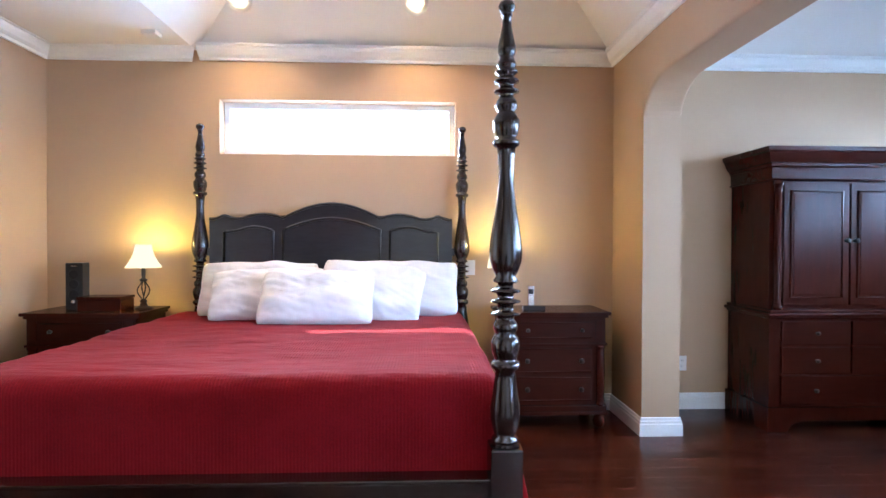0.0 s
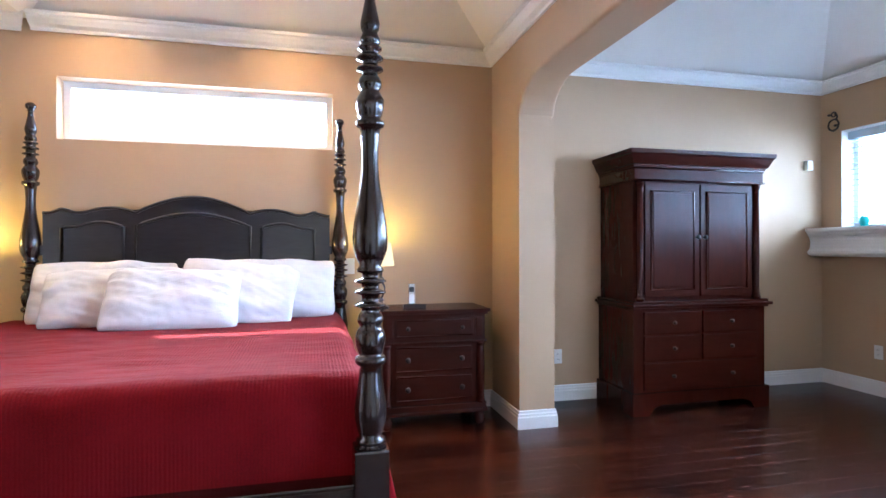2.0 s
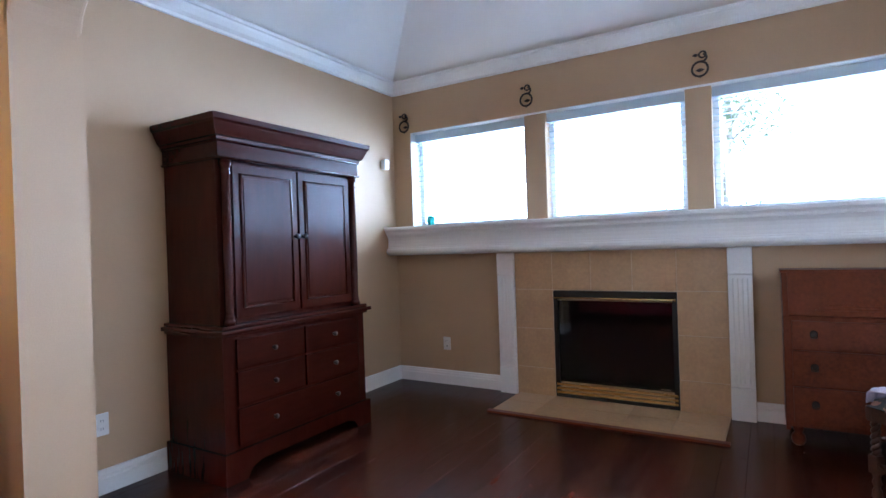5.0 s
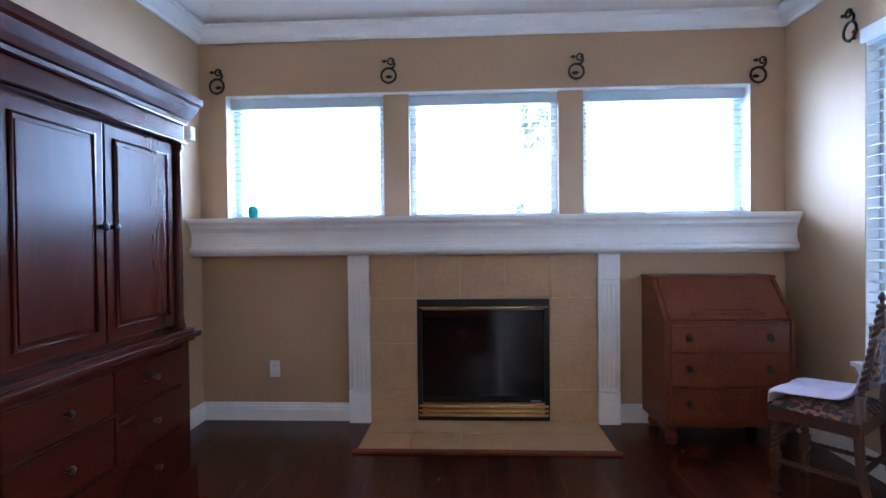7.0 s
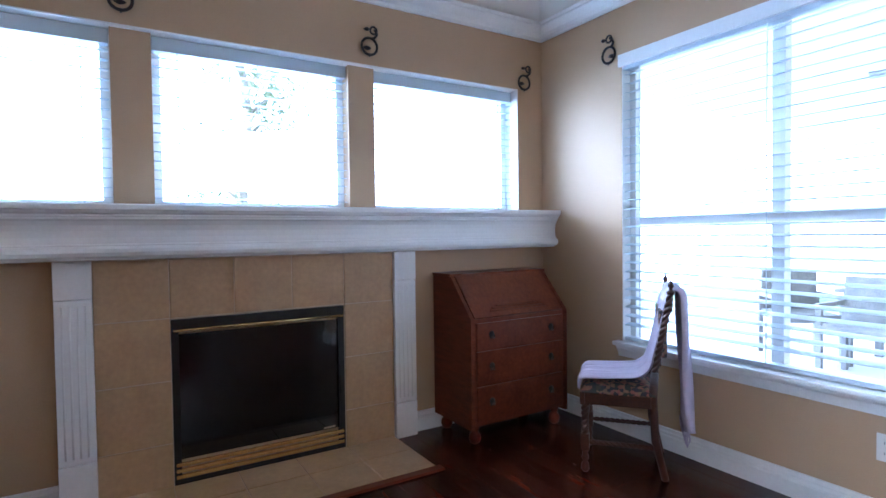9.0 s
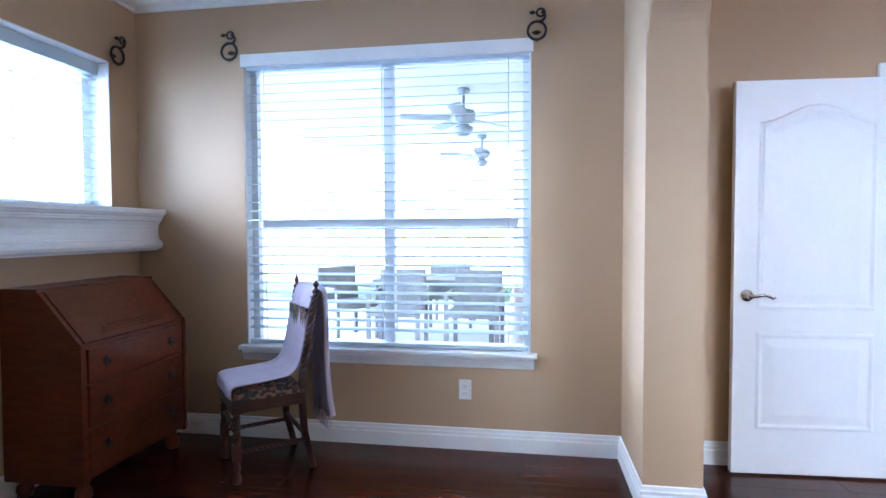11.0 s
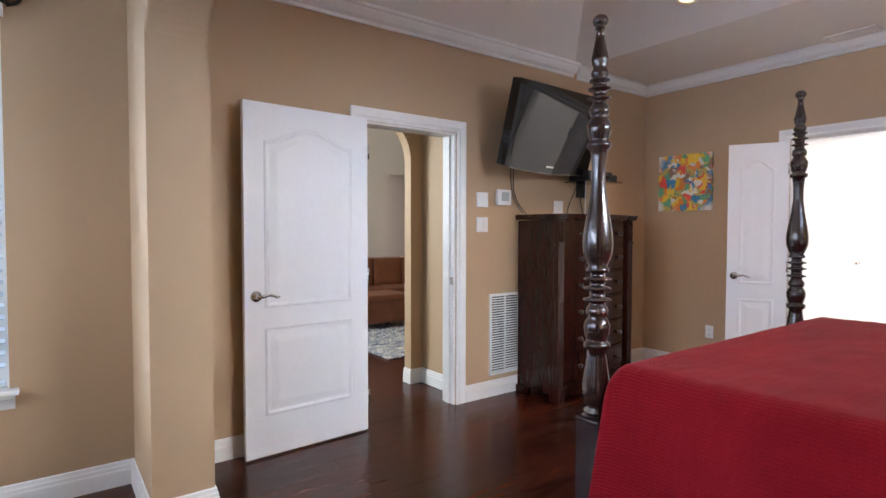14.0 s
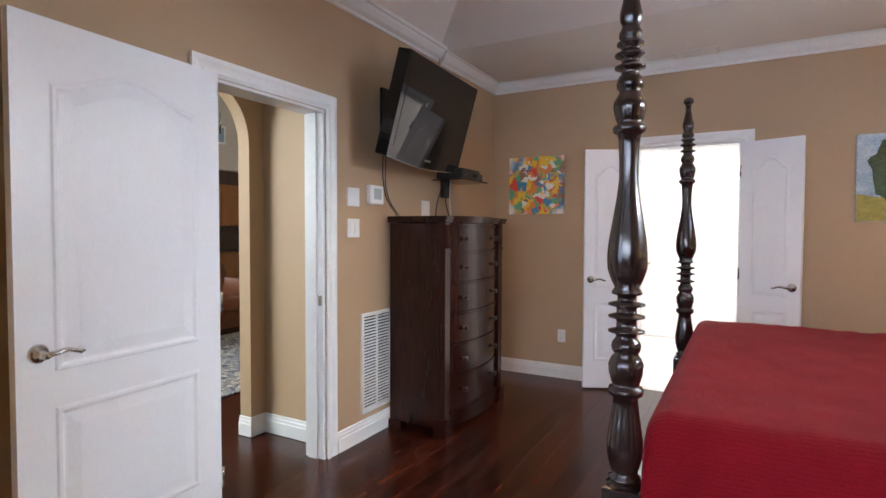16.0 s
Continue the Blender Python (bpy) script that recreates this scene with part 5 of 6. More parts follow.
def casing(name, axis, wall, out, a0, a1, h, label):
    """Moulded casing with mitred corners round a doorway; wall face at `wall`."""
    bm = bmesh.new()
    wd = 0.085
    prof = [(0.0, 0.008), (0.012, 0.008), (0.015, 0.0), (0.022, 0.0 + 0.018), (0.014, 0.034), (0.016, 0.05), (0.02, 0.066), (0.02, wd), (0.0, wd)]
    path = [(a0, 0.0, -1, 0), (a0, h, -1, 1), (a1, h, 1, 1), (a1, 0.0, 1, 0)]
    rings = []
    for u, z, du, dz in path:
        ring = []
        for o, s in prof:
            c = wall + out * o
            p = (u + du * s, z + dz * s)
            ring.append(bm.verts.new((p[0], c, p[1]) if axis == "x" else (c, p[0], p[1])))
        rings.append(ring)
    n = len(prof)
    for a, b in zip(rings, rings[1:]):
        for k in range(n):
            bm.faces.new((a[k], a[(k + 1) % n], b[(k + 1) % n], b[k]))
    bm.faces.new(rings[0])
    bm.faces.new(rings[-1])
    return structure(name, bm, TRIM, label, "casing")


casing("door_trim", "x", YS, 1, DOOR[0], DOOR[1], DOOR[3], "white moulded door casing")
casing("door_trim_hall", "x", YS - TH, -1, DOOR[0], DOOR[1], DOOR[3], "white moulded door casing on the hall side")
casing("door_trim_bath", "y", XW, 1, BATH[0], BATH[1], BATH[3], "white moulded casing round the bathroom doors")
bm = boxes((DOOR[0] - 0.001, DOOR[0] + 0.016, YS - TH, YS, 0, 2.045), (DOOR[1] - 0.016, DOOR[1] + 0.001, YS - TH, YS, 0, 2.045), (DOOR[0] + 0.016, DOOR[1] - 0.016, YS - TH, YS, 2.03, 2.046), (DOOR[0] + 0.016, DOOR[0] + 0.028, YS - TH + 0.03, YS - 0.045, 0, 2.03), (DOOR[1] - 0.028, DOOR[1] - 0.016, YS - TH + 0.03, YS - 0.045, 0, 2.03))
structure("door_jamb", bm, TRIM, "white wooden door jamb", "door frame")
bm = boxes((XW - TH, XW, BATH[0] - 0.001, BATH[0] + 0.016, 0, 2.06), (XW - TH, XW, BATH[1] - 0.016, BATH[1] + 0.001, 0, 2.06), (XW - TH, XW, BATH[0] + 0.016, BATH[1] - 0.016, 2.045, 2.061))
structure("door_jamb_bath", bm, TRIM, "white wooden jamb of the bathroom doors", "door frame")
o = thing("strike_plate", "brushed metal strike plate on the door jamb", "strike plate", (DOOR[0] + 0.016, YS - 0.03, 0.94))
part("strike", boxes((0, 0.003, -0.014, 0.02, -0.03, 0.03), bevel=0.001), NICKEL, o)

# ---- things on the door wall ----
o = thing("thermostat", "white wall thermostat with a grey screen", "thermostat", (-0.038, YS, 1.583), 180)
part("case", boxes((-0.074, 0.074, -0.034, 0, -0.062, 0.062), bevel=0.012), PLASTICW, o)
part("screen", boxes((-0.034, 0.046, -0.0355, -0.032, -0.030, 0.040)), mat("lcd_grey", (0.42, 0.47, 0.45), 0.3, vary=0.04, bump=0), o)

o = thing("air_return_vent", "white louvred return-air grille low on the wall", "vent", (-0.07, YS, 0.49), 180)
vw, vh = 0.165, 0.325
part("frame", boxes((-vw, vw, -0.012, 0, vh - 0.022, vh), (-vw, vw, -0.012, 0, -vh, -vh + 0.022), (-vw, -vw + 0.022, -0.012, 0, -vh + 0.022, vh - 0.022), (vw - 0.022, vw, -0.012, 0, -vh + 0.022, vh - 0.022), (-0.006, 0.006, -0.012, 0, -vh + 0.022, vh - 0.022)), TRIM, o)
# dark sheet that gives the gaps between the slats their shade
part("shade_sheet", boxes((-vw + 0.02, vw - 0.02, -0.002, -0.0005, -vh + 0.02, vh - 0.02)), mat("vent_shadow", (0.06, 0.055, 0.05), 0.9), o)
sl = bmesh.new()
vs = [sl.verts.new(p) for p in ((-vw + 0.02, -0.002, 0.003), (vw - 0.02, -0.002, 0.003), (vw - 0.02, -0.011, -0.001), (-vw + 0.02, -0.011, -0.001), (-vw + 0.02, -0.002, -0.001), (vw - 0.02, -0.002, -0.001), (vw - 0.02, -0.011, -0.006), (-vw + 0.02, -0.011, -0.006))]
for q in ((0, 1, 2, 3), (4, 5, 6, 7), (0, 1, 5, 4), (2, 3, 7, 6), (0, 3, 7, 4), (1, 2, 6, 5)):
    sl.faces.new([vs[i] for i in q])
first = part("slat", sl, TRIM, o)
first.location.z = -vh + 0.032
for k in range(1, 30):
    share("slat", first, o, pose(0, 0, -vh + 0.032 + k * 0.0201))

# tall chest of drawers with a bowed front
o = thing("chest_of_drawers", "tall dark mahogany six-drawer chest with a bowed front", "chest", (-0.665, YS + 0.022, 0), 180)
cw, cd, chh = 0.93, 0.405, 1.44


def bow(x, extra=0.0):
    return -cd - extra - 0.065 * (1 - (x / (cw / 2 - 0.07)) ** 2) if abs(x) < cw / 2 - 0.07 else -cd - extra


xs = [-(cw / 2 - 0.07) + (cw - 0.14) * k / 16 for k in range(17)]


def bow_slab(z0, z1, extra, back, x_in=0.0):
    k = (cw / 2 - 0.07 - x_in) / (cw / 2 - 0.07)
    pts = [(x * k, bow(x * k, extra)) for x in xs] + [(cw / 2 - 0.07 - x_in, back), (-(cw / 2 - 0.07 - x_in), back)]
    return prism(bmesh.new(), pts, "z", z0, z1)


part("body", boxes((-cw / 2, cw / 2, -cd + 0.02, 0, 0.05, 1.40), bevel=0.004), MAHOG, o)
part("front_frame", bow_slab(0.15, 1.40, -0.008, -cd + 0.03), MAHOG, o)
bm = bow_slab(1.405, 1.425, 0.035, 0)
box(bm, -cw / 2 - 0.03, -(cw / 2 - 0.07) + 0.001, -cd - 0.045, 0, 1.405, 1.425)
box(bm, cw / 2 - 0.07 - 0.001, cw / 2 + 0.03, -cd - 0.045, 0, 1.405, 1.425)
b2 = bow_slab(1.425, 1.448, 0.05, 0)
part("top_edge", b2, MAHOG, o)
part("top", bm, MAHOG, o)
for x0, x1 in ((-cw / 2 - 0.035, -(cw / 2 - 0.07)), (cw / 2 - 0.07, cw / 2 + 0.035)):
    part("top_corner", boxes((x0, x1, -cd - 0.055, 0, 1.425, 1.447), bevel=0.006), MAHOG, o)
for s in (-1, 1):
    x = s * (cw / 2 - 0.03)
    pl = part("corner_post", boxes((x - 0.035, x + 0.035, -cd - 0.028, -cd + 0.02, 0.12, 1.405), bevel=0.004), MAHOG, o)
    for k in range(4):
        part("reed", tube(bmesh.new(), [(x - 0.02 + 0.0135 * k, -cd - 0.028, 1.235), (x - 0.02 + 0.0135 * k, -cd - 0.028, 1.39)], 0.006, 8), MAHOG, pl)
    part("post_collar", boxes((x - 0.04, x + 0.04, -cd - 0.034, -cd + 0.02, 1.205, 1.222), bevel=0.004), MAHOG, pl)
    ft = boxes((x - 0.05, x + 0.045, -cd - 0.05, -cd + 0.05, 0.0, 0.12), bevel=0.012)
    box(ft, x - 0.056, x + 0.05, -cd - 0.058, -cd + 0.05, 0.105, 0.13, 0.006)
    part("bracket_foot", ft, MAHOG, o)
    part("back_foot", boxes((x - 0.05, x + 0.03, -0.1, 0, 0, 0.06), bevel=0.004), MAHOG, o)
part("plinth", bow_slab(0.045, 0.135, 0.02, -cd + 0.03), MAHOG, o)
part("plinth_bead", bow_slab(0.135, 0.15, 0.034, -cd + 0.03), MAHOG, o)
zz = [0.165, 0.375, 0.585, 0.795, 1.0, 1.205, 1.385]
for z0, z1 in zip(zz, zz[1:]):
    dr = part("drawer", bow_slab(z0 + 0.012, z1 - 0.012, 0.006, -cd + 0.03, 0.012), MAHOG, o)
    part("drawer_bead", bow_slab(z1 - 0.006, z1 + 0.004, 0.012, -cd + 0.03), MAHOG, o)
    for s in (-1, 1):
        knob(dr, s * 0.245, bow(0.245, 0.005), (z0 + z1) / 2, 0.017)

# television on a tilting bracket
tv = thing("television", "black flat-screen television tilted down on a wall bracket", "television", (-0.325, 0.845, 2.105))
tv.matrix_basis = pose(-0.325, 0.845, 2.105, 15.5, 0, 183)
TW, THH = 0.505, 0.318
# local: the screen looks to -y
prof = [(-TW, THH), (TW, THH), (TW, -THH + 0.01)] + [(TW - 2 * TW * k / 16, -THH + 0.01 - 0.028 * math.sin(math.pi * k / 16)) for k in range(1, 16)] + [(-TW, -THH + 0.01)]
bm = prism(bmesh.new(), prof, "y", -0.035, 0.05)
bmesh.ops.triangulate(bm, faces=[f for f in bm.faces if len(f.verts) > 4])
part("housing", bm, SCREEN, tv, "glossy black housing")
part("screen", boxes((-TW + 0.05, TW - 0.05, -0.037, -0.034, -THH + 0.075, THH - 0.045)), mat("screen_glass", (0.010, 0.010, 0.011), 0.03, vary=0.05, bump=0), tv, "dark switched-off screen")
part("back_bulge", boxes((-0.35, 0.35, 0.05, 0.085, -0.22, 0.2), bevel=0.015), PLASTICB, tv)
part("chrome_edge", tube(bmesh.new(), [(TW - 2 * TW * k / 16, -0.036, -THH + 0.006 - 0.028 * math.sin(math.pi * k / 16)) for k in range(17)], 0.004, 6), NICKEL, tv, "thin silver lower edge")
part("badge", boxes((-0.045, 0.045, -0.0385, -0.035, -THH + 0.028, -THH + 0.042)), NICKEL, tv)
part("wall_bracket", boxes((-0.2, 0.2, 0.085, 0.10, -0.12, 0.12), (-0.03, 0.03, 0.10, 0.20, -0.05, 0.05)), BLACKMETAL, tv)
o = thing("tv_wall_plate", "black steel wall plate behind the television", "bracket", (-0.295, YS, 2.16), 180)
part("plate", boxes((-0.18, 0.18, -0.02, 0, -0.14, 0.14), (-0.05, 0.05, -0.13, -0.02, -0.06, 0.06)), BLACKMETAL, o)

sh = thing("wall_shelf", "small black glass shelf on a wall bracket", "shelf", (-0.99, YS, 1.745), 180)
part("shelf_board", boxes((-0.23, 0.215, -0.30, -0.02, -0.008, 0.0), bevel=0.003), SCREEN, sh)
part("wall_bracket", boxes((-0.055, 0.055, -0.03, 0, -0.13, 0.02), bevel=0.004), BLACKMETAL, sh)
o = thing("cable_box", "black cable box on the wall shelf", "cable box", (-0.93, YS + 0.17, 1.747), 180)
part("case", boxes((-0.16, 0.15, -0.11, 0.11, 0.004, 0.078), bevel=0.004), PLASTICB, o)
part("display", boxes((0.02, 0.10, -0.1115, -0.109, 0.022, 0.045)), SCREEN, o)
part("indicator", boxes((-0.10, -0.085, -0.1115, -0.109, 0.03, 0.036)), mat("blue_indicator", (0.1, 0.3, 0.6), 0.3, bump=0), o)
o = thing("media_player", "small black media player on the wall shelf", "media player", (-1.12, YS + 0.2, 1.747), 180)
part("case", boxes((-0.075, 0.055, -0.06, 0.06, 0.003, 0.06), bevel=0.004), PLASTICB, o)
for k, (pts, nm) in enumerate((([(-0.1, 0.60, 1.86), (-0.11, 0.585, 1.70), (-0.13, 0.60, 1.56), (-0.20, 0.64, 1.452)], "power_cable"), ([(-0.13, 0.60, 1.86), (-0.13, 0.59, 1.66), (-0.17, 0.60, 1.54), (-0.245, 0.63, 1.452)], "signal_cable"), ([(-0.91, 0.60, 1.75), (-0.86, 0.60, 1.64), (-0.78, 0.62, 1.56), (-0.72, 0.64, 1.452)], "black_cable"), ([(-0.99, 0.61, 1.74), (-0.94, 0.60, 1.60), (-0.95, 0.64, 1.452)], "black_cable"), ([(-1.0, 0.62, 1.74), (-1.02, 0.60, 1.62), (-0.985, 0.63, 1.452)], "white_cable"))):
    q = [Vector(p) for p in pts]
    fine = []
    for a, b in zip(q, q[1:]):
        fine += [a.lerp(b, j / 5) for j in range(5)]
    fine.append(q[-1])
    for _ in range(4):
        fine = [fine[0]] + [(a + 2 * b + c) / 4 for a, b, c in zip(fine, fine[1:], fine[2:])] + [fine[-1]]
    c = obj(nm, tube(bmesh.new(), fine, 0.0045, 6), PLASTICW if nm == "white_cable" else PLASTICB)
    tagged(c, "thin white cable hanging under the shelf" if nm == "white_cable" else "thin black cable hanging down the wall", "cable", "cables under the television")


# ---- paintings ----
def splash_material():
    m = bpy.data.materials.new("splashed_paint")
    m.use_nodes = True
    nt, N = m.node_tree, m.node_tree.nodes
    b = N["Principled BSDF"]
    b.inputs["Roughness"].default_value = 0.5
    co = N.new("ShaderNodeTexCoord")
    warp = N.new("ShaderNodeTexNoise")
    warp.inputs["Scale"].default_value, warp.inputs["Detail"].default_value = 14, 6
    add = N.new("ShaderNodeMix")
    add.data_type = "VECTOR"
    add.inputs[0].default_value = 0.16
    nt.links.new(co.outputs["Object"], warp.inputs["Vector"])
    nt.links.new(co.outputs["Object"], add.inputs[4])
    nt.links.new(warp.outputs["Color"], add.inputs[5])
    v = N.new("ShaderNodeTexVoronoi")
    v.inputs["Scale"].default_value = 19
    nt.links.new(add.outputs[1], v.inputs["Vector"])
    sep = N.new("ShaderNodeSeparateColor")
    nt.links.new(v.outputs["Color"], sep.inputs[0])
    r = N.new("ShaderNodeValToRGB")
    r.color_ramp.interpolation = "CONSTANT"
    cols = ((0.0, (0.75, 0.08, 0.05)), (0.14, (0.85, 0.55, 0.04)), (0.30, (0.55, 0.42, 0.10)), (0.42, (0.05, 0.25, 0.45)), (0.52, (0.8, 0.25, 0.04)), (0.66, (0.12, 0.4, 0.2)), (0.76, (0.30, 0.16, 0.10)), (0.86, (0.85, 0.80, 0.70)))
    e = r.color_ramp.elements
    e[0].color = (*cols[0][1], 1)
    e[1].position, e[1].color = cols[1][0], (*cols[1][1], 1)
    for p, c in cols[2:]:
        e.new(p).color = (*c, 1)
    nt.links.new(sep.outputs[0], r.inputs[0])
    edge = N.new("ShaderNodeTexNoise")
    edge.inputs["Scale"].default_value = 7
    nt.links.new(co.outputs["Object"], edge.inputs["Vector"])
    ln = N.new("ShaderNodeVectorMath")
    ln.operation = "LENGTH"
    nt.links.new(co.outputs["Object"], ln.inputs[0])
    sm = N.new("ShaderNodeMath")
    sm.operation = "MULTIPLY_ADD"
    sm.inputs[1].default_value = 0.35
    nt.links.new(edge.outputs[0], sm.inputs[0])
    nt.links.new(ln.outputs["Value"], sm.inputs[2])
    st = N.new("ShaderNodeMapRange")
    st.inputs[1].default_value, st.inputs[2].default_value = 0.46, 0.55
    nt.links.new(sm.outputs[0], st.inputs[0])
    mix = N.new("ShaderNodeMix")
    mix.data_type = "RGBA"
    mix.inputs[7].default_value = (0.82, 0.80, 0.72, 1)
    nt.links.new(st.outputs[0], mix.inputs[0])
    nt.links.new(r.outputs[0], mix.inputs[6])
    nt.links.new(mix.outputs[2], b.inputs["Base Color"])
    bp = N.new("ShaderNodeBump")
    bp.inputs["Strength"].default_value, bp.inputs["Distance"].default_value = 0.5, 0.003
    nt.links.new(warp.outputs[0], bp.inputs["Height"])
    nt.links.new(bp.outputs[0], b.inputs["Normal"])
    return m


o = thing("abstract_painting", "square canvas splashed with red, yellow and blue paint", "painting", (XW, 0.998, 1.775), 90)
part("canvas", boxes((-0.263, 0.263, -0.035, 0, -0.265, 0.265), bevel=0.004), splash_material(), o)
cu = bpy.data.curves.new("lettering", "FONT")
cu.body, cu.size, cu.align_x, cu.align_y, cu.extrude = "FAMILY", 0.062, "CENTER", "CENTER", 0.0006
tx = new("lettering", cu)
tx.parent = o
tx.matrix_basis = pose(0.232, -0.0365, -0.08, 90, 90, 0)
tx.data.materials.append(mat("dark_red_paint", (0.35, 0.03, 0.03), 0.5))
tagged(tx, "hand-painted dark red letters")


def swirl_material(name, c0, c1, scale):
    m = mat(name, c1, 0.5, dark=c0, scale=scale, fine=60, bump=0.4, stretch=(1, 1, 2.2))
    return m


o = thing("landscape_painting", "canvas of a cypress under a swirling blue sky", "painting", (XW, 3.615, 1.735), 90)
part("canvas", boxes((-0.228, 0.228, -0.03, 0, -0.31, 0.31), bevel=0.004), swirl_material("painted_sky", (0.16, 0.30, 0.50), (0.62, 0.70, 0.68), 9), o)
bm = prism(bmesh.new(), [(-0.226, -0.308), (0.226, -0.308), (0.226, -0.13), (0.1, -0.10), (0, -0.12), (-0.1, -0.14), (-0.226, -0.11)], "y", -0.0315, -0.0295)
bmesh.ops.triangulate(bm, faces=[f for f in bm.faces if len(f.verts) > 4])
part("painted_field", bm, swirl_material("painted_wheat", (0.20, 0.20, 0.03), (0.55, 0.42, 0.08), 16), o)
bm = prism(bmesh.new(), [(0.226, -0.12), (0.1, -0.105), (-0.02, -0.11), (0.06, -0.06), (0.14, -0.03), (0.226, -0.07)], "y", -0.033, -0.0312)
bmesh.ops.triangulate(bm, faces=[f for f in bm.faces if len(f.verts) > 4])
part("painted_hill", bm, swirl_material("painted_hill", (0.06, 0.12, 0.32), (0.12, 0.22, 0.42), 16), o)
pts = []
for k in range(40):
    a = 2 * math.pi * k / 40
    pts.append((-0.04 + (0.105 + 0.018 * math.sin(5 * a) + 0.012 * math.cos(9 * a)) * math.cos(a), 0.05 + (0.215 + 0.02 * math.sin(7 * a)) * math.sin(a)))
bm = prism(bmesh.new(), pts, "y", -0.0345, -0.0325)
bmesh.ops.triangulate(bm, faces=[f for f in bm.faces if len(f.verts) > 4])
part("painted_cypress", bm, swirl_material("painted_cypress", (0.02, 0.05, 0.02), (0.10, 0.14, 0.04), 22), o)

# ---- ceiling fixtures ----
PIT = 0.62


def can(at, nrm, watts=13):
    o = new("recessed_light")
    q = Vector(nrm).to_track_quat("-Z", "Y").to_matrix().to_4x4()
    o.matrix_basis = Matrix.Translation(at) @ q
    tagged(o, "lit round recessed ceiling light with white trim", "ceiling light", "recessed lights")
    part("trim_ring", lathe(bmesh.new(), [(0.058, 0.012), (0.06, -0.004), (0.085, -0.008), (0.09, 0.004), (0.088, 0.012)], seg=24), TRIM, o)
    downlight(Vector(at) - Vector((0, 0, 0.05)), watts, (1.0, 0.64, 0.29))
    part("lit_lens", lathe(bmesh.new(), [(0.058, 0.006), (0.05, -0.001), (0.01, -0.002)], seg=20), CANGLOW, o)
    return o


for x in (0.76, -0.46):
    y = 4.22
    can((x, y, ZC + PIT * (YN - y) - 0.004), (0, PIT, 1))
can((-0.62, 1.75, ZC + PIT * (-0.62 - SOF) - 0.004), (-PIT, 0, 1), 20)
o = thing("ceiling_vent", "white ceiling air vent with slats", "vent", (-1.86, 2.34, ZC))
part("frame", boxes((-0.12, 0.12, -0.16, -0.14, -0.01, 0), (-0.12, 0.12, 0.14, 0.16, -0.01, 0), (-0.12, -0.1, -0.14, 0.14, -0.01, 0), (0.1, 0.12, -0.14, 0.14, -0.01, 0)), CEIL, o)
s0 = part("slat", boxes((-0.006, 0.006, -0.14, 0.14, -0.008, -0.001)), CEIL, o)
s0.location.x = -0.09
for k in range(1, 10):
    share("slat", s0, o, pose(-0.09 + 0.02 * k, 0, 0))
o = thing("smoke_detector", "small white square sensor on the soffit", "smoke detector", (-1.06, 4.24, ZC))
part("case", boxes((-0.05, 0.05, -0.05, 0.05, -0.03, 0), bevel=0.008), PLASTICW, o)

# ---- bathroom beyond the double doors ----
bx0, by0, by1 = -4.6, 0.9, 3.7
structure("bath_wall_west", boxes((bx0 - 0.1, bx0, by0, by1, 0, 2.7)), BATHW, "white bathroom wall")
structure("bath_wall_north", boxes((bx0, XW - TH, by1, by1 + 0.1, 0, 2.7)), BATHW, "white bathroom wall")
structure("bath_wall_south", boxes((bx0, XW - TH, by0 - 0.1, by0, 0, 2.7)), BATHW, "white bathroom wall")
structure("bath_ceiling", boxes((bx0, XW - TH, by0, by1, 2.7, 2.8)), BATHW, "white bathroom ceiling", "ceiling")
structure("bath_floor", boxes((bx0, XW - TH, by0, by1, -0.08, 0.0)), BATHT, "pale tiled bathroom floor", "floor")
structure("bath_doorway_floor", boxes((XW - TH, XW, BATH[0] + 0.016, BATH[1] - 0.016, -0.012, 0.002)), BATHT, "pale tiled threshold", "floor")
o = thing("bath_door", "white panelled door on the far bathroom wall", "door", (bx0 + 0.03, 1.55, 0.005), 90)
part("slab", boxes((0, 0.7, -0.02, 0.02, 0, 2.03), bevel=0.003), DOORW, o)
part("door_knob", lathe(bmesh.new(), [(0.025, -0.02), (0.01, -0.03), (0.012, -0.05), (0.028, -0.06), (0.026, -0.08), (0.01, -0.086)], (0.08, 0.95), 14, "y"), NICKEL, o, "nickel knob")

# ---- hall and living room beyond the bedroom door ----
LZ = 3.6
LIVPAINT = mat("pale_wall_paint", (0.62, 0.55, 0.46), 0.62, vary=0.03, scale=1.6, fine=160, bump=0.15)
structure("living_floor", boxes((-6.2, 3.4, -8.6, YS - TH, -0.08, -0.004)), FLOORM, "dark wooden floor of the living room", "floor")
structure("living_ceiling", boxes((-6.2, 3.4, -8.6, YS - TH, LZ, LZ + 0.1)), CEIL, "white living room ceiling", "ceiling")
structure("living_wall_west", boxes((-6.3, -6.2, -8.6, YS - TH, 0, LZ)), LIVPAINT, "tan living room wall")
structure("living_wall_east", boxes((3.0, 3.1, -8.6, YS - TH, 0, LZ)), LIVPAINT, "tan living room wall")
structure("living_wall_end", boxes((-6.2, 3.4, -8.7, -8.6, 0, LZ)), LIVPAINT, "tan wall of the far room")
structure("living_wall_far", arch_wall("y", -5.05, -4.9, -6.2, 3.0, -3.95, -2.02, LZ, 2.36, 0.3, 0.3), LIVPAINT, "tan living room wall with an arched opening")
structure("hall_wall_west", boxes((0.16, 0.28, -0.10, YS - TH, 0, LZ)), WALL, "tan side wall of the small hall")
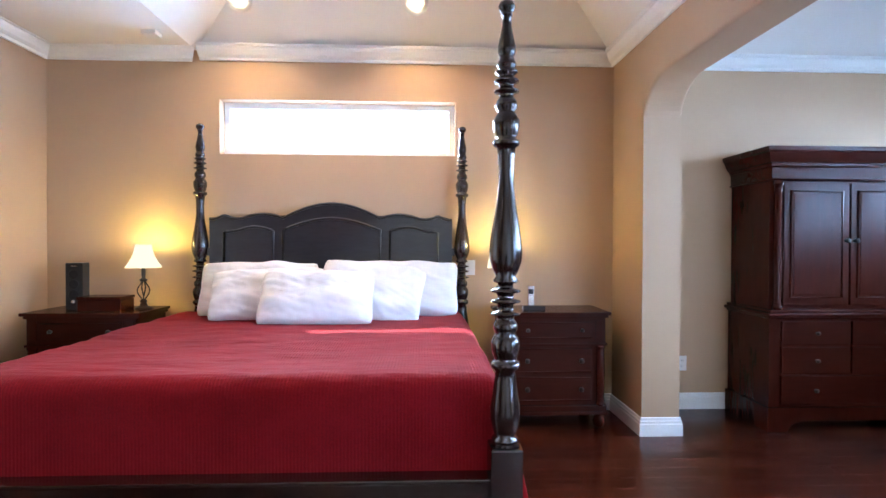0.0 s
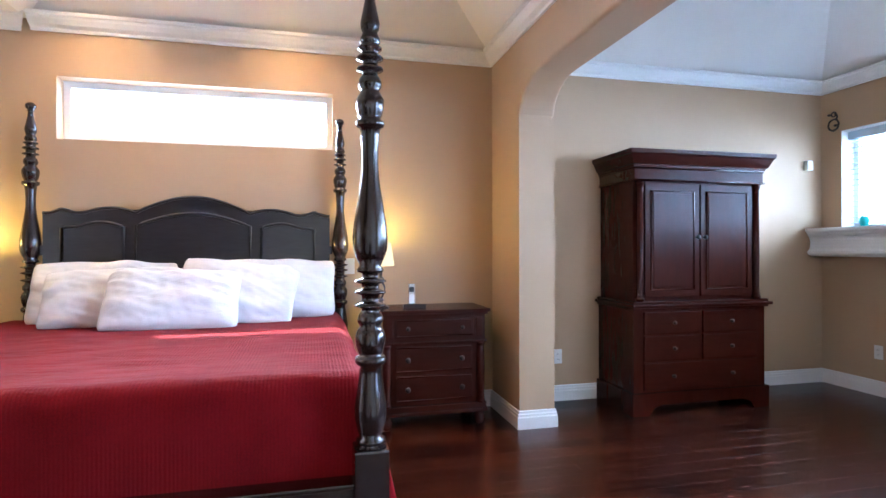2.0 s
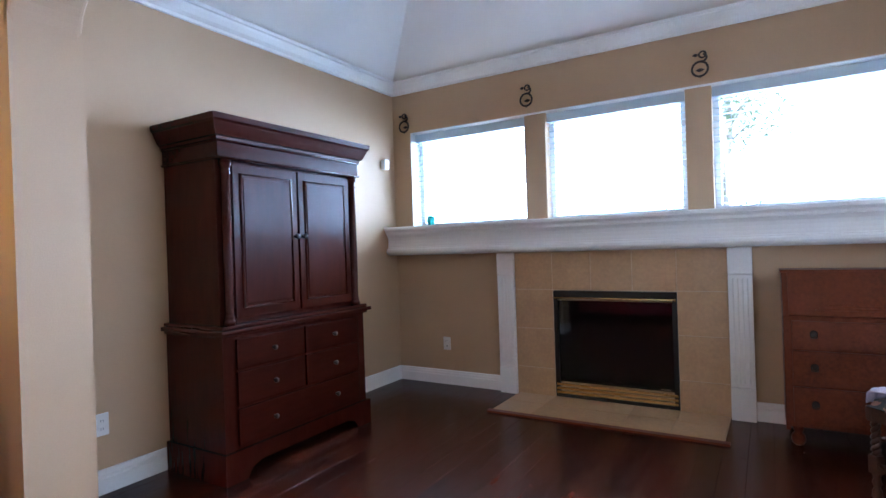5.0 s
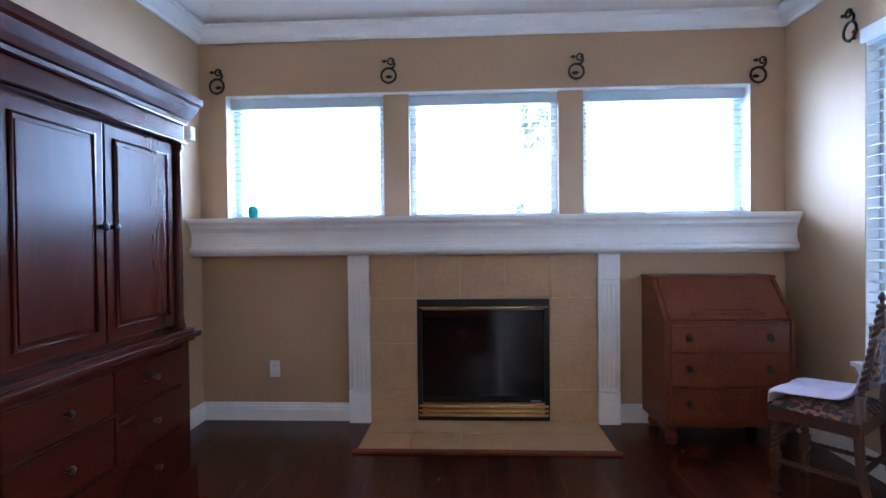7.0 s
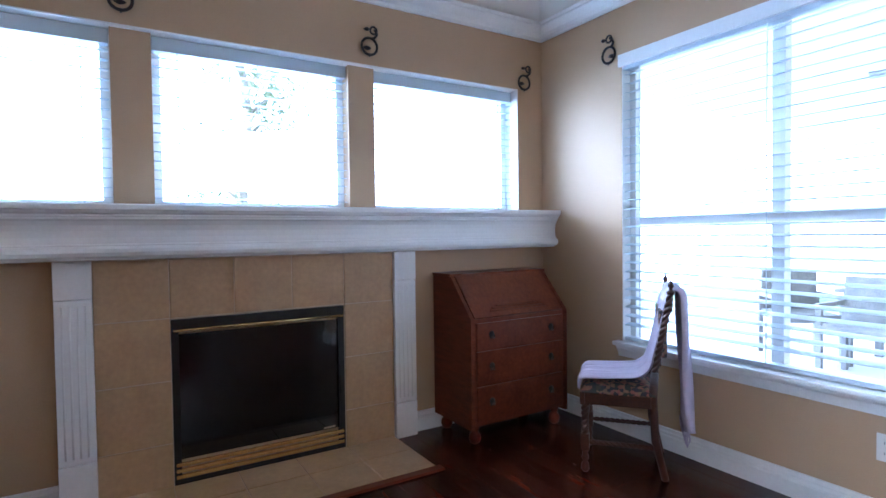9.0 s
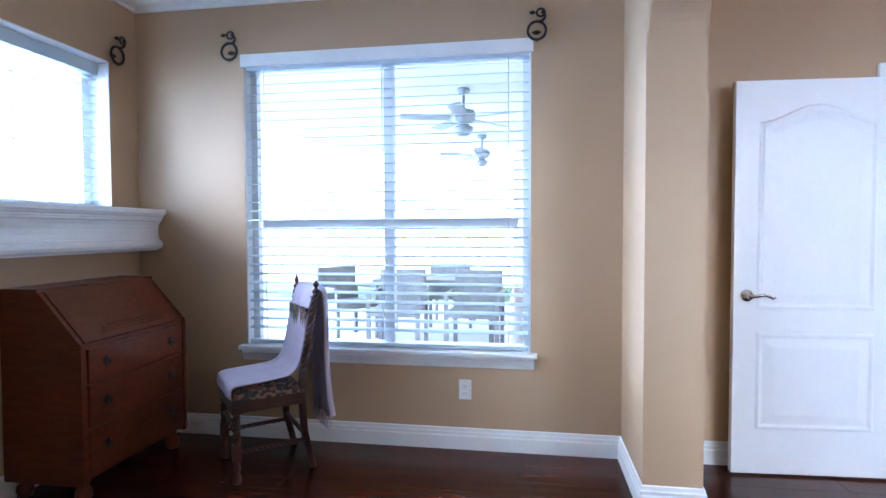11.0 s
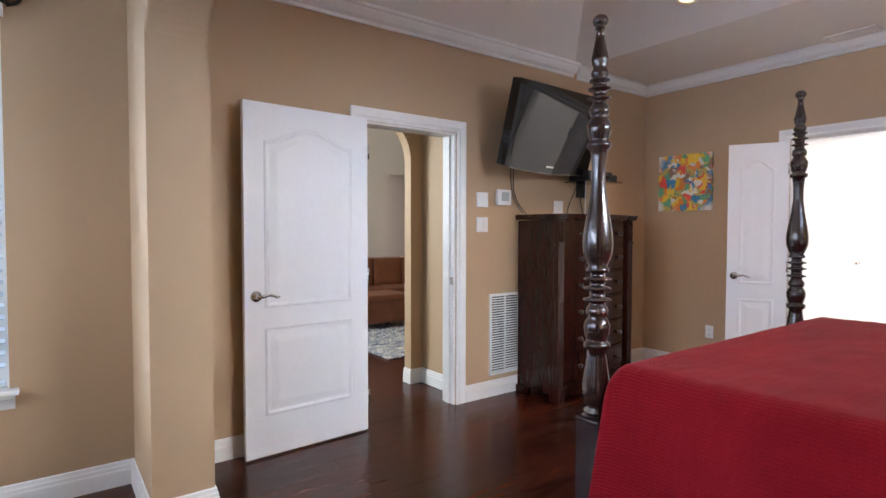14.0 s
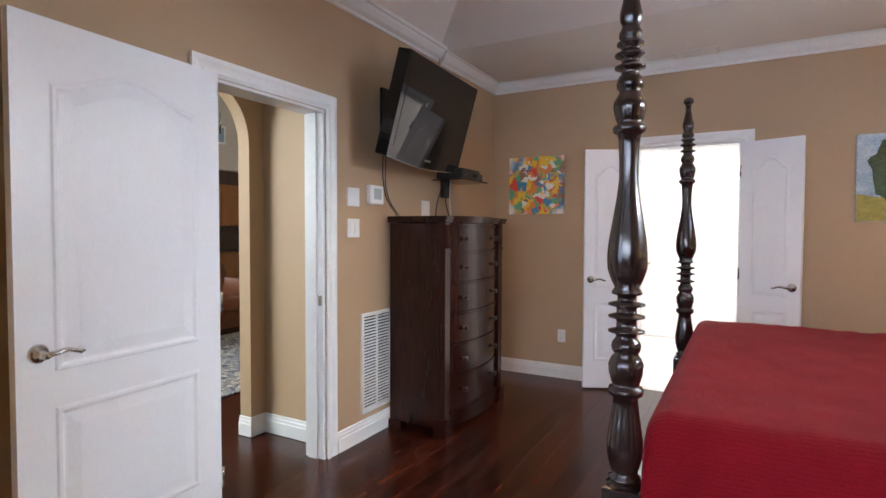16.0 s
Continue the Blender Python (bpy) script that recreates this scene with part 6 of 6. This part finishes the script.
wall_hall = structure("wall_hall_arch", arch_wall("y", -0.20, -0.10, -6.2, 3.0, 0.40, 1.22, LZ, 2.25, 0.3, 0.35), WALL, "tan hall wall with an arched opening")
bm = bmesh.new()
run(bm, BASE, "y", -0.10, YS - TH, 0.28, 1, 0, 1, 0)
run(bm, BASE, "x", 0.28, 0.40, -0.10, 1, 0, 1, -1)
run(bm, BASE, "y", -0.20, -0.10, 0.40, 1, 0, 0, -1)
structure("hall_baseboard", bm, TRIM, "white hall baseboard", "baseboard")
o = thing("wall_vent", "white square air vent high on the wall", "vent", (-3.1, -4.9, 2.93), 180)
part("frame", boxes((-0.2, 0.2, -0.012, 0, 0.12, 0.15), (-0.2, 0.2, -0.012, 0, -0.15, -0.12), (-0.2, -0.17, -0.012, 0, -0.12, 0.12), (0.17, 0.2, -0.012, 0, -0.12, 0.12)), TRIM, o)
part("grille", boxes((-0.17, 0.17, -0.006, 0, -0.12, 0.12)), mat("grey_grille", (0.30, 0.36, 0.42), 0.5), o)

sofa = thing("sofa", "brown leather sofa with rolled arms", "sofa", (-1.42, -3.45, 0), 180)
part("base", boxes((-0.95, 0.95, -0.35, 0.45, 0.08, 0.32), bevel=0.03), LEATHER, sofa)
for k in range(3):
    part("seat_cushion", boxes((-0.78 + 0.52 * k, -0.27 + 0.52 * k, -0.40, 0.22, 0.31, 0.47), bevel=0.05), LEATHER, sofa)
    part("back_cushion", boxes((-0.78 + 0.52 * k, -0.27 + 0.52 * k, 0.10, 0.42, 0.45, 0.90), bevel=0.07), LEATHER, sofa)
for s in (-1, 1):
    bm = boxes((s * 0.87 - 0.11, s * 0.87 + 0.11, -0.40, 0.45, 0.08, 0.52), bevel=0.03)
    lathe(bm, [(0.13, -0.43), (0.15, -0.40), (0.15, 0.42), (0.13, 0.45)], (s * 0.87, 0.54), 16, "y")
    part("arm", bm, LEATHER, sofa)
part("back", boxes((-0.95, 0.95, 0.30, 0.47, 0.1, 0.80), bevel=0.05), LEATHER, sofa)
o = thing("ottoman", "brown leather ottoman beside the sofa", "ottoman", (-0.72, -2.75, 0))
part("body", boxes((-0.4, 0.35, -0.3, 0.3, 0.08, 0.36), bevel=0.04), LEATHER, o)
part("cushion", boxes((-0.41, 0.36, -0.31, 0.31, 0.35, 0.46), bevel=0.05), LEATHER, o)


def rug_material():
    m = mat("woven_rug", (0.10, 0.13, 0.20), 0.95, vary=0.1, fine=300, bump=0.5)
    nt, N = m.node_tree, m.node_tree.nodes
    w = N.new("ShaderNodeTexNoise")
    w.inputs["Scale"].default_value, w.inputs["Detail"].default_value, w.inputs["Distortion"].default_value = 7.5, 0.5, 2.6
    r = N.new("ShaderNodeValToRGB")
    r.color_ramp.interpolation = "CONSTANT"
    e = r.color_ramp.elements
    e[0].color = (0.09, 0.12, 0.19, 1)
    e[1].position, e[1].color = 0.50, (0.62, 0.57, 0.47, 1)
    e.new(0.60).color = (0.15, 0.18, 0.25, 1)
    e.new(0.42).color = (0.58, 0.53, 0.44, 1)
    e.new(0.46).color = (0.09, 0.12, 0.19, 1)
    co = N.new("ShaderNodeTexCoord")
    nt.links.new(co.outputs["Object"], w.inputs["Vector"])
    nt.links.new(w.outputs[0], r.inputs[0])
    nt.links.new(r.outputs[0], N["Principled BSDF"].inputs["Base Color"])
    return m


o = obj("area_rug", boxes((-2.35, 0.12, -3.1, -0.95, 0.0, 0.012), bevel=0.004), rug_material())
tagged(o, "blue and cream patterned area rug", "rug")
# kitchen corner seen through the far arch
o = thing("kitchen_cabinet", "honey-brown wall cabinet in the far kitchen", "cabinet", (-5.80, -7.4, 1.45))
HONEY = mat("honey_wood", (0.34, 0.15, 0.045), 0.4, vary=0.15, scale=5, stretch=(1, 1, 0.2))
part("body", boxes((-0.35, 1.3, -0.17, 0.17, 0, 0.9), bevel=0.004), HONEY, o)
for k in range(3):
    part("door", boxes((-0.33 + 0.55 * k, 0.19 + 0.55 * k, 0.17, 0.19, 0.02, 0.88), bevel=0.006), HONEY, o)
o = thing("kitchen_counter", "brown base cabinets with a dark counter in the far kitchen", "cabinet", (-5.80, -7.3, 0))
part("body", boxes((-0.35, 1.3, -0.3, 0.3, 0.1, 0.88)), HONEY, o)
part("worktop", boxes((-0.35, 1.34, -0.3, 0.34, 0.88, 0.92), bevel=0.004), SCREEN, o)
structure("kitchen_backsplash", boxes((-6.2, -4.5, -7.62, -7.58, 0, LZ)), mat("dark_backsplash", (0.10, 0.075, 0.055), 0.5, vary=0.2), "dark stone backsplash wall")

# ---- outdoors ----
structure("ground", boxes((-60, 60, -60, 60, -0.30, -0.12)), GRASS, "lawn round the house", "ground")
structure("patio", boxes((3.1, 8.2, -6.2, YS - TH, -0.12, -0.02)), CONC, "pale concrete patio", "patio")
structure("patio_roof", boxes((3.1, 6.6, -6.2, YS - TH - 0.02, 2.76, 2.86)), mat("patio_ceiling_paint", (0.62, 0.60, 0.55), 0.7, vary=0.05), "painted patio ceiling", "roof")
flat("backdrop_east", [(10.5, -9.4, -0.1), (10.5, 9, -0.1), (10.5, 9, 6.5), (10.5, -9.4, 6.5)], BACKSKY, "bright hazy sky beyond the windows")
flat("backdrop_south", [(0.0, -9.5, -0.1), (12, -9.5, -0.1), (12, -9.5, 6), (0, -9.5, 6)], BACKSKY_S, "bright hazy yard beyond the patio")
flat("backdrop_north", [(-6, 6.6, -0.1), (6, 6.6, -0.1), (6, 6.6, 3.3), (-6, 6.6, 3.3)], BACKSKY_N, "bright hazy sky beyond the high window")


def ceiling_fan(at):
    o = thing("ceiling_fan", "pale grey patio ceiling fan with five blades", "ceiling fan", at, 17, "patio fans")
    FANM = mat("fan_grey", (0.30, 0.32, 0.33), 0.5, 0.2)
    part("canopy", lathe(bmesh.new(), [(0.06, 0.33), (0.075, 0.31), (0.05, 0.27), (0.015, 0.265), (0.015, 0.12)], seg=16), FANM, o)
    part("motor", lathe(bmesh.new(), [(0.03, 0.12), (0.11, 0.10), (0.13, 0.05), (0.12, 0.0), (0.07, -0.03), (0.05, -0.05)], seg=20), FANM, o)
    part("light_bowl", lathe(bmesh.new(), [(0.05, -0.05), (0.10, -0.07), (0.10, -0.10), (0.06, -0.15), (0.01, -0.165)], seg=18), FANM, o)
    b = boxes((0.14, 0.66, -0.065, 0.065, 0.02, 0.03), bevel=0.004)
    first = part("blade", b, FANM, o)
    first.matrix_basis = pose(0, 0, 0, 10, 0, 0)
    for k in range(1, 5):
        share("blade", first, o, pose(0, 0, 0, 0, 0, 72 * k) @ pose(0, 0, 0, 10, 0, 0))
    return o


ceiling_fan((3.74, -1.95, 2.43))
ceiling_fan((3.78, -4.7, 2.43))


def patio_chair(at, rz):
    o = thing("patio_chair", "brown woven patio chair with a tall back", "patio chair", at, rz, "patio chairs")
    part("seat", boxes((-0.27, 0.27, -0.27, 0.25, 0.38, 0.46), bevel=0.02), CANE, o)
    bk = part("backrest", boxes((-0.27, 0.27, 0.22, 0.28, 0.42, 0.86), bevel=0.02), CANE, o)
    for s in (-1, 1):
        part("arm", boxes((s * 0.29 - 0.025, s * 0.29 + 0.025, -0.24, 0.26, 0.60, 0.64), bevel=0.008), CANE, o)
        for y in (-0.24, 0.24):
            part("leg", boxes((s * 0.27 - 0.022, s * 0.27 + 0.022, y - 0.022, y + 0.022, 0, 0.62), bevel=0.004), CANE, o)
    return o


for (x, y), a in (((4.50, -2.15), 180), ((3.64, -2.15), 176), ((5.25, -2.6), 230), ((4.1, -3.7), 0)):
    patio_chair((x, y, -0.02), a)
o = thing("patio_table", "brown patio table among the chairs", "patio table", (4.15, -2.9, -0.02))
part("tabletop", boxes((-0.75, 0.75, -0.42, 0.42, 0.69, 0.73), bevel=0.008), CANE, o)
for x in (-0.66, 0.66):
    for y in (-0.34, 0.34):
        part("leg", boxes((x - 0.03, x + 0.03, y - 0.03, y + 0.03, 0, 0.69)), CANE, o)


def tree(at, h, seed):
    rnd = random.Random(seed)
    o = thing("tree", "slender tree with drooping foliage outside the window", "tree", at)
    trunk = [(0.05 * math.sin(k * 0.9), 0.05 * math.cos(k * 1.3), h * k / 10) for k in range(11)]
    bm = tube(bmesh.new(), trunk, [0.11 - 0.008 * k for k in range(11)], 10)
    limbs = []
    for k in range(16):
        z = h * (0.45 + 0.5 * k / 16)
        a = rnd.uniform(0, 6.28)
        r = rnd.uniform(0.35, 0.75)
        p = [Vector((0, 0, z)), Vector((r * 0.5 * math.cos(a), r * 0.5 * math.sin(a), z + 0.22)), Vector((r * math.cos(a), r * math.sin(a), z + 0.12))]
        tube(bm, p, [0.03, 0.02, 0.008], 6)
        limbs.append(p)
    part("trunk", bm, BARK, o)
    bm = bmesh.new()
    for p in limbs:
        for _ in range(150):
            t = rnd.random()
            c = p[1].lerp(p[2], t * 1.25) + Vector((rnd.gauss(0, 0.12), rnd.gauss(0, 0.12), rnd.gauss(-0.05, 0.15)))
            u = Vector((rnd.uniform(-1, 1), rnd.uniform(-1, 1), rnd.uniform(-1.2, 0.2))).normalized()
            w = u.cross(Vector((rnd.uniform(-1, 1), rnd.uniform(-1, 1), 1))).normalized()
            l, b = rnd.uniform(0.05, 0.1), rnd.uniform(0.012, 0.022)
            bm.faces.new([bm.verts.new(q) for q in (c, c + u * l * 0.5 + w * b, c + u * l, c + u * l * 0.5 - w * b)])
    part("crown", bm, LEAF, o)
    return o


tree((8.9, 2.0, -0.12), 3.9, 3)

# ---- floor boards ----
BWID = 0.127
rnd = random.Random(11)
meshes = {}
y = YS
while y < YN - 0.01:
    w = min(BWID, YN - y)
    x = XW - rnd.uniform(0.0, 0.9)
    while x < XE:
        L = rnd.choice((0.9, 1.2, 1.5, 1.8))
        a, b = max(x, XW), min(x + L, XE)
        if b - a > 0.03:
            key = (round(b - a, 3), round(w, 3))
            if key not in meshes:
                bm = boxes((-(b - a) / 2 + 0.0003, (b - a) / 2 - 0.0003, -w / 2 + 0.0003, w / 2 - 0.0003, -0.012, 0.0))
                top = [e for e in bm.edges if all(v.co.z > -0.001 for v in e.verts)]
                bmesh.ops.bevel(bm, geom=top, offset=0.0009, segments=1, affect="EDGES")
                first = part("floor_board", bm, FLOORM, FLOOR)
                meshes[key] = first
                first.location = ((a + b) / 2, y + w / 2, 0)
            else:
                share("floor_board", meshes[key], FLOOR, pose((a + b) / 2, y + w / 2, 0))
        x += L
    y += BWID
bm = boxes((DOOR[0] + 0.016, DOOR[1] - 0.016, YS - TH, YS, -0.012, 0.001))
structure("door_threshold", bm, FLOORM, "wooden threshold of the bedroom door", "threshold")
